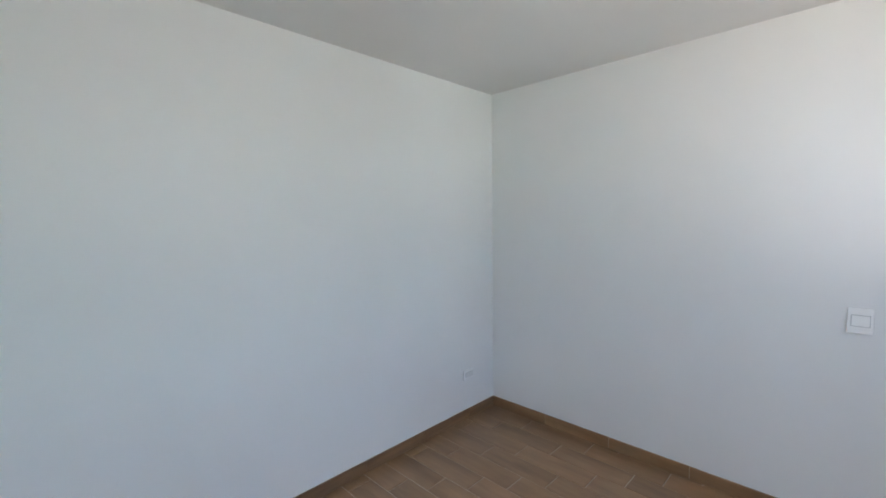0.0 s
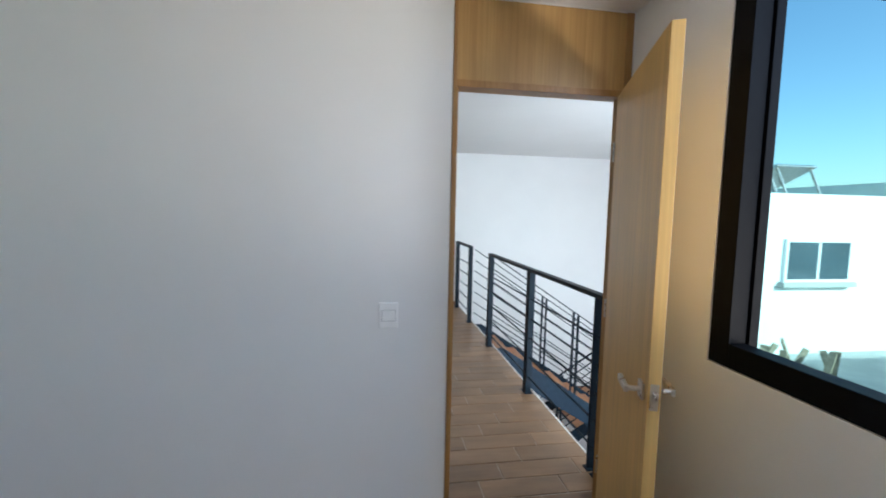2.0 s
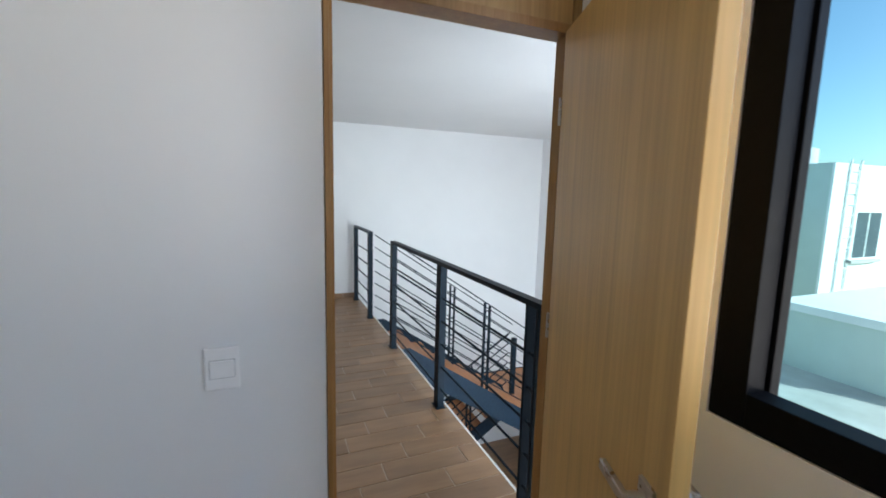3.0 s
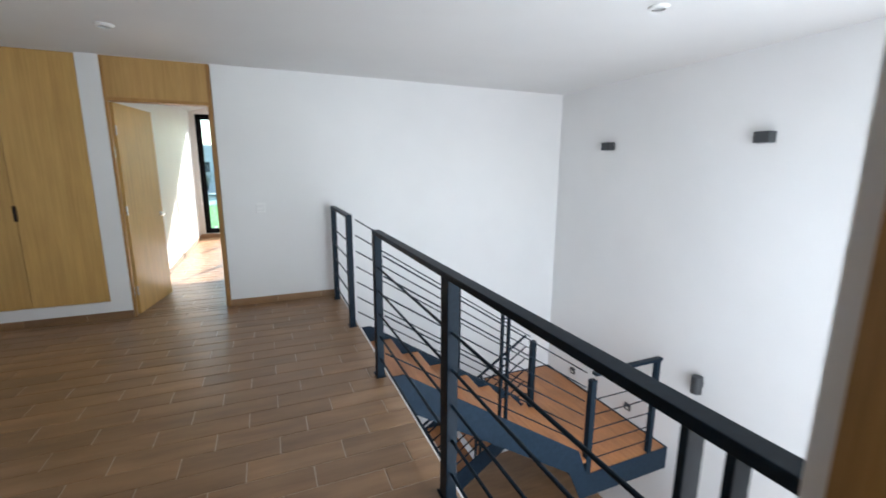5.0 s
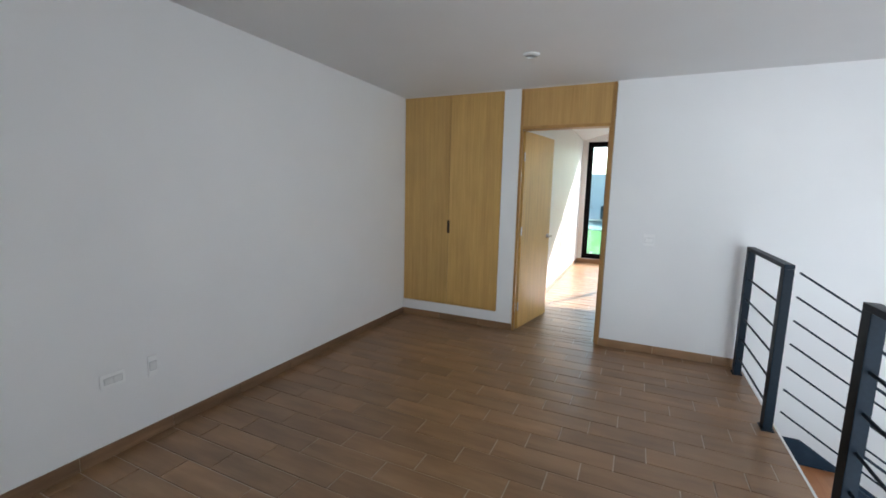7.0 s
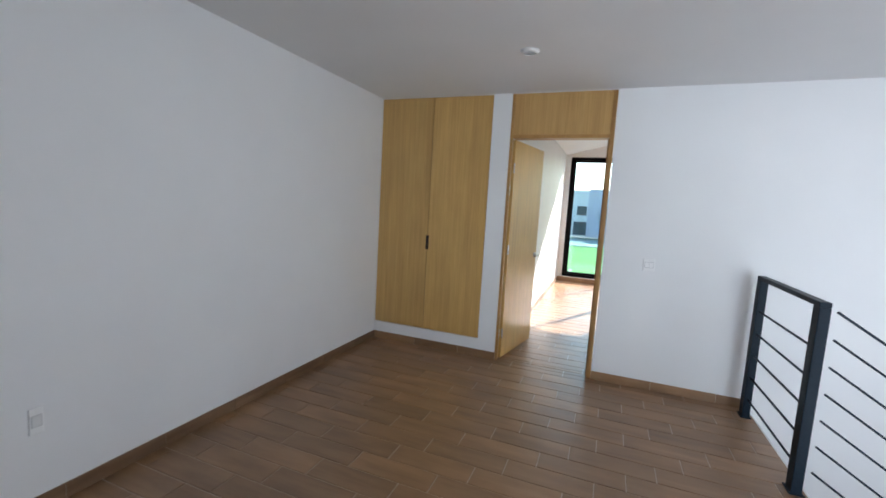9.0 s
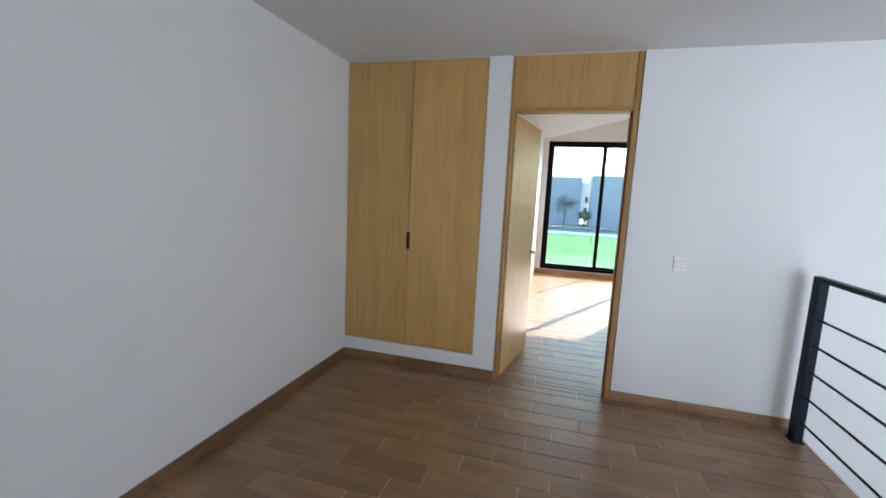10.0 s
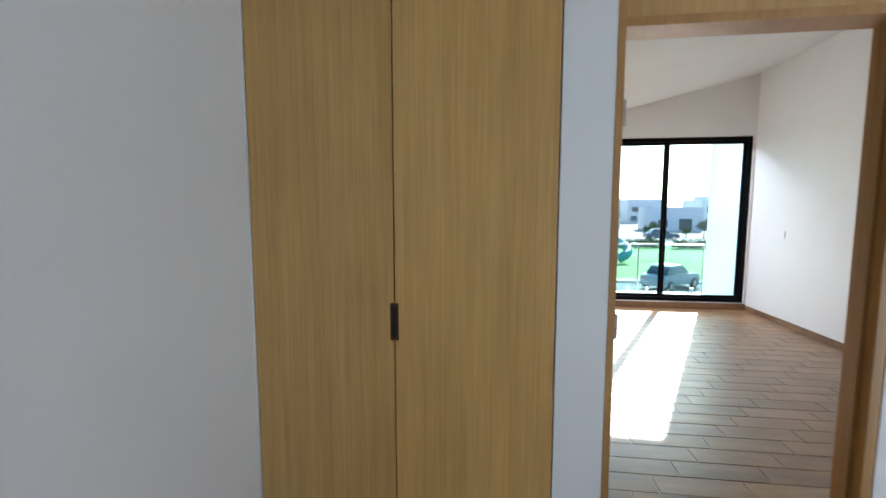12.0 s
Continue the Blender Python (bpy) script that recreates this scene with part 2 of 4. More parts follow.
structure("wall_south", wall_mesh("y", Y_BED1, Y_SOUTH, 0.0, X_EAST, LOW - 0.1, 2.7,
          [(D1L - 0.018, D1R + 0.035, -0.24, CEIL_Z - 0.004), (3.6, 6.1, -1.7, 2.1)]), WHITE,
          "white painted wall with doorway to the bedroom", "wall")
structure("wall_bedroom_east", wall_mesh("x", BED1_E, BED1_E + 0.10, -8.5, Y_BED1, -3.0, 2.7,
          [(-7.4, -5.28, 0.985, 2.36)]), WHITE, "white bedroom wall with black framed window", "wall")
structure("wall_bedroom_south", wall_mesh("y", BED1_S - 0.15, BED1_S, 0.0, BED1_E, 0.0, 2.7), WHITE,
          "plain white bedroom wall", "wall")
structure("wall_room_west", wall_mesh("x", R2L - 0.15, R2L, 0.115, 5.2, -0.3, 3.7), WHITE,
          "white wall of the sunny room", "wall")
structure("wall_room_east", wall_mesh("x", R2R, R2R + 0.15, 0.115, 5.2, -0.3, 3.7), WHITE,
          "white wall of the sunny room", "wall")
structure("wall_room_north", wall_mesh("y", R2Y, R2Y + 0.17, R2L, R2R, -0.3, 3.7,
          [(W2X[0], W2X[3], 0.10, 2.505)]), WHITE, "white wall round a wide glazed window", "wall")
structure("ceiling", boxed(-0.15, 6.55, -4.6, 0.0, CEIL_Z, CEIL_Z + 0.2), CEIL, "flat white painted ceiling of the landing", "ceiling")
structure("ceiling_bedroom", boxed(0.0, BED1_E, BED1_S, Y_BED1, CEIL_Z, CEIL_Z + 0.2), CEIL, "flat white bedroom ceiling", "ceiling")
bm = boxed(R2L, R2R, 0.115, R2Y, 0, 0.15)
for v in bm.verts:
    v.co.z += 2.215 + 0.25 * v.co.x
structure("ceiling_room", bm, CEIL, "sloping white ceiling of the sunny room", "ceiling")


def floor_piece(name, x0, x1, y0, y1, z, label, thick=0.22):
    return structure(name, boxed(x0, x1, y0, y1, z - thick, z - 0.004), GROUT, label, "floor")


floor_landing = floor_piece("floor_landing", 0.0, X_EDGE, Y_SOUTH, 0.0, 0, "brown wood-look ceramic plank floor")
floor_bed = floor_piece("floor_bedroom", 0.0, BED1_E, BED1_S, Y_BED1, 0, "brown wood-look ceramic plank floor")
floor_room = floor_piece("floor_room", R2L, R2R, 0.115, R2Y, 0, "sunlit brown wood-look ceramic plank floor")
floor_sill1 = floor_piece("floor_doorway", D1L - 0.018, D1R + 0.035, Y_BED1, Y_SOUTH, 0, "brown plank tiles in the doorway")
floor_sill2 = floor_piece("floor_threshold", D2L - 0.025, D2R + 0.04, 0.0, 0.115, 0, "brown plank tiles in the doorway")
structure("floor_lower", boxed(0.0, X_EAST, Y_BED1, 0.0, LOW - 0.1, LOW), TILE, "brown wood-look floor of the lower storey", "floor")
structure("trim_landing_edge", boxed(X_EDGE, X_EDGE + 0.012, Y_SOUTH, 0.0, -0.24, -0.002), PLASTIC, "thin white edge trim of the landing floor", "trim")


# ---- doors ----
def door_frame(name, xl, xr, y0, y1, label, left, rebate=0.0):
    """Full-height oak lining with a panel over the door head."""
    f = thing(name, label, "door frame", (xl, y0, 0), kind="structure")
    def P(n, bm, mat, lab=""):
        bmesh.ops.translate(bm, verts=bm.verts, vec=(-xl, -y0, 0))
        return part(n, bm, mat, f, lab)
    top = CEIL_Z - 0.006
    P("jamb", boxed(xl - left, xl, y0 - 0.003, y0 + rebate if rebate else y1 + 0.003, 0.001, top, 0.002), TRIM)
    P("jamb", boxed(xr, xr + 0.033, y0 - 0.003, y1 + 0.003, 0.001, top, 0.002), TRIM)
    P("head", boxed(xl, xr, y0 - 0.002, y1 + 0.002, DOOR_Z, DOOR_Z + 0.03, 0.002), TRIM)
    P("over_panel", boxed(xl, xr, y0 + 0.006, y0 + 0.04, DOOR_Z + 0.03, top), OAK_X, "oak veneer panel over the door")
    P("over_panel", boxed(xl, xr, y1 - 0.04, y1 - 0.006, DOOR_Z + 0.03, top), OAK_X, "oak veneer panel over the door")
    ymid = (y0 + y1) / 2
    for z in (0.25, 1.6) if rebate else ():
        P("hinge_plate", boxed(xl + 0.0002, xl + 0.0025, y0 + 0.006, y0 + 0.034, z - 0.045, z + 0.045, 0.001), CHROME, "small nickel hinge plate")
    if not rebate:
        P("stop", boxed(xl, xl + 0.012, ymid - 0.02, ymid + 0.02, 0.001, DOOR_Z), TRIM)
    P("stop", boxed(xr - 0.012, xr, ymid - 0.02, ymid + 0.02, 0.001, DOOR_Z), TRIM)
    P("strike_plate", boxed(xr - 0.0025, xr - 0.0002, y1 - 0.065, y1 - 0.037, 0.92, 1.015), CHROME, "small nickel strike plate")
    return f


def lever(d, x, y, sgn, toward):
    """Square-rose lever handle; sgn is the side of the leaf, toward the way the lever points."""
    h = part("door_handle", boxed(x - 0.026, x + 0.026, min(y, y + sgn * 0.009), max(y, y + sgn * 0.009), 0.925, 0.977, 0.002), CHROME, d, "brushed nickel lever handle")
    part("neck", rod((x, y, 0.951), (x, y + sgn * 0.05, 0.951), 0.009), CHROME, h)
    y2 = y + sgn * 0.05
    x0, x1 = sorted((x - toward * 0.01, x + toward * 0.10))
    part("lever", boxed(x0, x1, y2 - 0.007, y2 + 0.007, 0.940, 0.962, 0.003), CHROME, h)


def door_leaf(name, width, pose_m, label, outer=1):
    """The hinge is at the origin, the leaf runs along +x."""
    d = thing(name, label, "door")
    part("leaf", boxed(0.004, width, -0.019, 0.019, 0.008, DOOR_Z - 0.006, 0.0015), OAK, d)
    for z in (0.25, 1.05, 1.8):
        part("hinge", rod((0.0, -0.021, z - 0.045), (0.0, -0.021, z + 0.045), 0.007), CHROME, d)
    part("lock_plate", boxed(width, width + 0.002, -0.012, 0.012, 0.910, 0.992), CHROME, d)
    part("latch", boxed(width + 0.002, width + 0.012, -0.007, 0.007, 0.936, 0.966, 0.002), CHROME, d)
    for s in (-1, 1):
        lever(d, width - 0.06, s * 0.019, s, -1)
    d.matrix_world = pose_m
    return d


door_frame("door_frame_1", D1L, D1R, Y_BED1, Y_BED1 + 0.085, "oak full-height door frame with panel above", 0.015)
door_frame("door_frame_2", D2L, D2R, 0.0, 0.115, "oak full-height door frame with panel above", 0.0245, 0.04)
tagged(door_leaf("door_1", 0.80, pose(3.141, Y_BED1 - 0.024, 0, 0, 0, 248.7), "open oak veneer bedroom door with nickel lever"), kind="structure")
tagged(door_leaf("door_2", 0.775, pose(D2L - 0.001, 0.064, 0, 0, 0, 79.5), "open oak veneer door with nickel lever"), kind="structure")

# ---- built-in cupboard ----
cup = thing("cupboard", "built-in oak veneer cupboard with two tall closed doors", "cupboard", (0.575, 0.0, 0.177))
def cup_part(n, bm, mat, parent=None, label=""):
    bmesh.ops.translate(bm, verts=bm.verts, vec=(-0.575, 0, -0.177))
    return part(n, bm, mat, parent or cup, label)
cup_part("body", wall_mesh("y", 0.026, 0.16, 0.006, 1.144, 0.179, CEIL_Z - 0.006, [(0.03, 1.12, 0.2, 2.42)]), OAK)
# back panel coloured near-black, so the door gaps look shaded
cup_part("back_panel", boxed(0.006, 1.144, 0.161, 0.17, 0.179, CEIL_Z - 0.006), RECESS_SHADE)
for x0, x1 in ((0.009, 0.5595), (0.5645, 1.141)):
    dr = cup_part("door", boxed(x0, x1, 0.002, 0.022, 0.182, CEIL_Z - 0.009, 0.0012), OAK)
    if x0 < 0.1:
        h = cup_part("handle", boxed(0.547, 0.577, -0.004, 0.004, 0.985, 1.125, 0.002), BRONZE, dr, "dark bronze recessed pull")
        # near-black strip laid on the pull as the shade of its groove
        cup_part("groove_shade", boxed(0.553, 0.571, -0.006, -0.0035, 0.997, 1.113), RECESS_SHADE, h)

# ---- skirting: wood-look tile, in a darker tone on walls along y ----
def skirting(name, axis, fixed, sgn, u0, u1, high=0.075):
    """Skirting along a wall face at fixed, sgn is the way it stands proud."""
    lo, hi = sorted((fixed, fixed + sgn * 0.007))
    sk = structure(name, boxed(*((u0, u1, lo, hi) if axis == "x" else (lo, hi, u0, u1)), 0.0, high - 0.002), GROUT,
                   "skirting of brown wood-look tile", "baseboard")
    lo, hi = sorted((fixed + sgn * 0.0072, fixed + sgn * 0.0125))
    u, n = u0, 0
    while u < u1 - 0.01:
        e = min(u + 0.468, u1)
        bm = boxed(*((u + 0.0015, e - 0.0015, lo, hi) if axis == "x" else (lo, hi, u + 0.0015, e - 0.0015)), 0.001, high, 0.0012)
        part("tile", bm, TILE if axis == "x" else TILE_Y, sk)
        u = e
    return sk


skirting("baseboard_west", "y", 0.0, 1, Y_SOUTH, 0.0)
skirting("baseboard_north", "x", 0.0, -1, 0.013, D2L - 0.019)
skirting("baseboard_north_b", "x", 0.0, -1, D2R + 0.034, X_EDGE)
skirting("baseboard_south", "x", Y_SOUTH, 1, 0.013, D1L - 0.018)
skirting("baseboard_bedroom_north", "x", Y_BED1, -1, 0.013, D1L - 0.016)
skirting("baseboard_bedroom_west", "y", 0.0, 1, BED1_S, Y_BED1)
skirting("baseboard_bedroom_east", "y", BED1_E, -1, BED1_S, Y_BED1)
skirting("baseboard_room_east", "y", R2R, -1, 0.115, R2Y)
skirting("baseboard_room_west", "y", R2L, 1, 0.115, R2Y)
skirting("baseboard_room_north", "x", R2Y, -1, R2L + 0.013, R2R - 0.013, 0.099)

# ---- steel stair ----
RISE, GOING, FLIGHT = 0.184, 0.28, 7
ST_Y0, ST_Y1 = -2.09, -1.06
PLAT_X, PLAT_Z = X_EDGE + FLIGHT * GOING, -8 * RISE
stair = thing("staircase", "open steel staircase with orange-brown wooden treads", "staircase", (X_EDGE, -1.05, LOW), kind="structure")
def st(n, bm, mat, label="", parent=None):
    bmesh.ops.translate(bm, verts=bm.verts, vec=(-X_EDGE, 1.05, -LOW))
    return part(n, bm, mat, parent or stair, label)
def slab(pts, y0, y1):
    """A plate with the given xz outline between two y."""
    bm = bmesh.new()
    a = [bm.verts.new((x, y0, z)) for x, z in pts]
    b = [bm.verts.new((x, y1, z)) for x, z in pts]
    bm.faces.new(a), bm.faces.new(b[::-1])
    for i in range(len(pts)):
        j = (i + 1) % len(pts)
        bm.faces.new((a[i], a[j], b[j], b[i]))
    return bm
SL = RISE / GOING
for y0 in (ST_Y0 - 0.012, ST_Y1):
    st("stringer", slab([(X_EDGE + 0.014, -0.03), (X_EDGE + 0.014, -0.25), (PLAT_X - 0.22, -(FLIGHT - 0.8) * RISE - 0.22), (PLAT_X - 0.06, PLAT_Z - 0.24), (PLAT_X - 0.002, PLAT_Z - 0.24),
                         (PLAT_X - 0.002, PLAT_Z + 0.012), (PLAT_X - 0.12, -(FLIGHT - 0.43) * RISE + 0.05), (X_EDGE + 0.12, -0.03)], y0, y0 + 0.012), STRINGER, "blue-black steel stringer")
for k in range(FLIGHT):
    x0, z = X_EDGE + k * GOING + 0.012, -(k + 1) * RISE
    st("tread", boxed(x0, x0 + GOING + 0.02, ST_Y0 + 0.004, ST_Y1 - 0.004, z - 0.035, z, 0.004), TREAD)
    st("riser", boxed(x0, x0 + 0.012, ST_Y0 + 0.01, ST_Y1 - 0.01, z + 0.002, z + RISE - 0.038), TREAD)
st("platform", boxed(PLAT_X + 0.014, X_EAST - 0.012, ST_Y0 + 0.015, -0.012, PLAT_Z - 0.04, PLAT_Z, 0.004), TREAD)
for b in ((PLAT_X, X_EAST - 0.01, ST_Y0, ST_Y0 + 0.013), (X_EAST - 0.011, X_EAST - 0.001, ST_Y0, -0.001), (PLAT_X, X_EAST - 0.012, -0.011, -0.001)):
    st("platform_beam", boxed(*b, PLAT_Z - 0.24, PLAT_Z + 0.012), STRINGER)
st("platform_beam", boxed(PLAT_X + 0.03, PLAT_X + 0.10, ST_Y0 + 0.02, -0.02, PLAT_Z - 0.2, PLAT_Z - 0.041), STRINGER)
for k in range(6):
    x1, z = PLAT_X - k * GOING - 0.01, PLAT_Z - (k + 1) * RISE
    st("tread", boxed(x1 - GOING - 0.02, x1, -0.98, -0.03, z - 0.035, z, 0.004), TREAD)
x2, z2 = PLAT_X - 6.6 * GOING, LOW + 0.001
for y0 in (-1.0, -0.028):
    st("stringer", slab([(PLAT_X - 0.01, PLAT_Z - 0.22), (PLAT_X - 0.01, PLAT_Z - 0.02), (x2, z2 + 0.2), (x2, z2), (x2 + 0.25, z2)], y0, y0 + 0.012), STRINGER, "blue-black steel stringer")


def stair_rail(name, y, x_top, x_bot, mid_posts, label, end_post, z_end):
    """Sloping rail: flat double-bar posts, thin rods and a flat top bar."""
    r = thing(name, label, "railing", (x_top, y, -RISE), kind="structure")
    def P(n, bm, lab=""):
        bmesh.ops.translate(bm, verts=bm.verts, vec=(-x_top, -y, RISE))
        return part(n, bm, STEEL, r, lab)
    def zs(x):
        return -(x - X_EDGE) * SL - 0.02
    n = 6
    for i in range(n):
        h = 0.16 + i * 0.145
        P("rod", rod((x_top, y, zs(x_top) + h), (x_bot, y, zs(x_bot) + h), 0.006))
    P("top_bar", bar((x_top, y, zs(x_top) + 1.03), (x_bot, y, zs(x_bot) + 1.03), 0.016, 0.012))
    for x in mid_posts:
        for dx in (-0.03, 0.03):
            P("post", boxed(x + dx - 0.007, x + dx + 0.007, y - 0.02, y + 0.02, zs(x) - 0.08, zs(x) + 1.02 - dx * SL, 0.002))
        for h in (0.25, 0.6, 0.95):
            P("spacer", boxed(x - 0.023, x + 0.023, y - 0.006, y + 0.006, zs(x) + h - 0.006, zs(x) + h + 0.006))
    P("post", boxed(end_post - 0.03, end_post + 0.03, y - 0.03, y + 0.03, z_end, z_end + 1.0, 0.003))
    return r


stair_rail("stair_railing_outer", ST_Y0 + 0.03, X_RAIL + 0.05, PLAT_X - 0.06, (4.34,), "sloping black steel railing with thin rods beside stairs", 5.315, PLAT_Z + 0.001)
stair_rail("stair_railing_inner", ST_Y1 - 0.03, X_RAIL + 0.05, PLAT_X - 0.02, (4.35,), "sloping black steel railing with thin rods beside stairs", 5.32, PLAT_Z + 0.001)

# lower flight railing: rises from the lower floor to the platform
lr = thing("stair_railing_lower", "black steel railing of the lower stair flight", "railing", (PLAT_X, -0.98, PLAT_Z), kind="structure")
for i in range(7):
    h = 0.16 + i * 0.145
    bm = bar((0.0, 0, h), (-1.8, 0, h - 1.8 * SL), 0.012 if i < 6 else 0.03, 0.012)
    part("rod" if i < 6 else "top_bar", bm, STEEL, lr)
for x in (-0.6, -1.3):
    for dx in (-0.03, 0.03):
        part("post", boxed(x + dx - 0.007, x + dx + 0.007, -0.02, 0.02, x * SL - 0.1, x * SL + 1.02), STEEL, lr)

pr = thing("platform_railing", "black steel railing round the stair platform", "railing", (PLAT_X, ST_Y0 + 0.03, PLAT_Z), kind="structure")
xe = 6.14 - PLAT_X
part("post", boxed(xe - 0.025, xe + 0.025, -0.025, 0.025, 0.013, 1.045, 0.003), STEEL, pr)
part("top_bar", boxed(0.03, xe + 0.045, -0.03, 0.03, 1.045, 1.075, 0.003), STEEL, pr)
for i in range(5):
    part("rod", rod((0.05, 0, 0.15 + i * 0.16), (xe - 0.02, 0, 0.15 + i * 0.16), 0.006), STEEL, pr)

# ---- landing railing ----
rail = thing("landing_railing", "black steel landing railing with horizontal rods", "railing", (X_RAIL, 0, 0), kind="structure")
POSTS = (-0.14, -1.05, -2.09, -3.32, -4.475)
for y in POSTS[:4]:
    p = part("post", boxed(-0.025, 0.025, y - 0.038, y + 0.038, 0.0, 1.028, 0.003), STEEL, rail)
    part("base_plate", boxed(-0.035, 0.035, y - 0.05, y + 0.05, 0.0005, 0.007, 0.001), STEEL, p)
for y in (-4.395, POSTS[4]):
    p = part("post", boxed(-0.025, 0.025, y - 0.008, y + 0.008, 0.0, 1.028, 0.003), STEEL, rail)
    part("base_plate", boxed(-0.035, 0.035, y - 0.03, y + 0.03, 0.0005, 0.007, 0.001), STEEL, p)
for a, b in ((0, 1), (2, 4)):
    part("handrail", boxed(-0.026, 0.026, POSTS[b] - (0.035 if b == 1 else 0.113), POSTS[a] + 0.035, 1.028, 1.056, 0.003), STEEL, rail)
for a, b in ((0, 1), (2, 3), (3, 4)):
    for z in (0.14, 0.305, 0.47, 0.635, 0.80):
        part("rod", rod((0, POSTS[a] - 0.03, z), (0, POSTS[b] + 0.03, z), 0.007), STEEL, rail)
        for yy in (POSTS[a] - 0.034, POSTS[b] + 0.034):
            part("ferrule", rod((0, yy - 0.005, z), (0, yy + 0.005, z), 0.012), STEEL, rail)


# ---- windows ----
def glazed(name, axis, face, u_edges, z0, z1, glass, label, fw=0.055, depth=0.09):
    """A black aluminium window in an opening; panels between the u_edges."""
    w = thing(name, label, "window", (u_edges[0], face, z0) if axis == "y" else (face, u_edges[0], z0), kind="structure")
    org = w.location.copy()
    def P(n, u0, u1, w0, w1, a, b, mat, bev=0.003, parent=None):
        bm = boxed(u0, u1, w0, w1, a, b, bev) if axis == "y" else boxed(w0, w1, u0, u1, a, b, bev)
        bmesh.ops.translate(bm, verts=bm.verts, vec=-org)
        return part(n, bm, mat, parent or w)
    f0, f1 = face, face + depth
    U0, U1 = u_edges[0], u_edges[-1]
    e = 0.002
    P("window_frame", U0 + e, U0 + fw, f0, f1, z0 + e, z1 - e, ALU)
    P("window_frame", U1 - fw, U1 - e, f0, f1, z0 + e, z1 - e, ALU)
    P("window_frame", U0 + fw, U1 - fw, f0, f1, z0 + e, z0 + fw, ALU)
    P("window_frame", U0 + fw, U1 - fw, f0, f1, z1 - fw, z1 - e, ALU)
    for i in range(len(u_edges) - 1):
        a = u_edges[i] + (fw if i == 0 else 0.0)
        b = u_edges[i + 1] - (fw if i == len(u_edges) - 2 else 0.0)
        s = 0.02 + 0.03 * (i % 2)
        g0, g1 = f0 + s, f0 + s + 0.028
        sw = 0.042
        if len(u_edges) > 2:
            a, b = a - (0.008 if i else 0), b + (0.008 if i < len(u_edges) - 2 else 0)
        sash = P("sash", a, a + sw, g0, g1, z0 + fw, z1 - fw, ALU)
        P("stile", b - sw, b, g0, g1, z0 + fw, z1 - fw, ALU, parent=sash)
        P("rail", a + sw, b - sw, g0, g1, z0 + fw, z0 + fw + sw, ALU, parent=sash)
        P("rail", a + sw, b - sw, g0, g1, z1 - fw - sw, z1 - fw, ALU, parent=sash)
        pane = P("pane", a + sw - 0.004, b - sw + 0.004, g0 + 0.011, g0 + 0.017, z0 + fw + sw - 0.004, z1 - fw - sw + 0.004, glass, 0)
        pane.visible_shadow = False
    return w


def casement(name):
    """Bedroom window: fixed light, and a reflective sash swung square to the wall, outwards."""
    w = thing(name, "black aluminium bedroom window, reflective teal casement swung open", "window", (BED1_E, -5.28, 0.985), kind="structure")
    y0, h = -2.12, 1.375
    fw = 0.085
    def P(n, x0, x1, a, b, c, d, mat, bev=0.003, parent=None, label=""):
        return part(n, boxed(x0, x1, a, b, c, d, bev), mat, parent or w, label)
    P("window_frame", 0.004, 0.07, -fw, -0.002, 0.002, h - 0.002, ALU)
    P("window_frame", 0.004, 0.07, y0 + 0.002, y0 + fw, 0.002, h - 0.002, ALU)
    P("window_frame", 0.004, 0.07, y0 + fw, -fw, 0.002, fw, ALU)
    P("window_frame", 0.004, 0.07, y0 + fw, -fw, h - fw, h - 0.002, ALU)
    P("mullion", 0.004, 0.07, -1.08, -1.02, fw, h - fw, ALU)
    P("pane", 0.04, 0.046, y0 + fw - 0.004, -1.076, fw - 0.004, h - fw + 0.004, GLASS_T, 0).visible_shadow = False
    sx, sy, sl, st_ = 0.074, -0.095, 1.02, 0.035
    sash = P("sash", sx, sx + st_, sy, sy + 0.04, -0.52, h - fw + 0.03, ALU, 0.003, None, "open casement sash with reflective glass")
    P("stile", sx + sl - st_, sx + sl, sy, sy + 0.04, -0.52, h - fw + 0.03, ALU, 0.003, sash)
    P("rail", sx + st_, sx + sl - st_, sy, sy + 0.04, -0.52, -0.47, ALU, 0.003, sash)
    P("rail", sx + st_, sx + sl - st_, sy, sy + 0.04, h - fw - 0.025, h - fw + 0.03, ALU, 0.003, sash)
    P("pane", sx + st_ - 0.005, sx + sl - st_ + 0.005, sy + 0.014, sy + 0.022, -0.475, h - fw - 0.02, MIRRORED, 0, sash)
    return w


casement("window_1")
glazed("window_2", "y", R2Y + 0.03, W2X, 0.10, 2.505, GLASS, "wide black aluminium sliding window over the garden", 0.06)
glazed("window_3", "y", -4.70, (3.6, 4.43, 5.26, 6.1), -1.7, 2.1, GLASS, "tall black framed stairwell window", 0.05, 0.06)

# unseen window, added only to hold the side fill lamp
glazed("window_side_added", "x", X_EAST + 0.05, (-4.45, -3.45), -1.5, 2.1, GLASS, "added unseen stairwell side window with black frame", 0.05, 0.06)


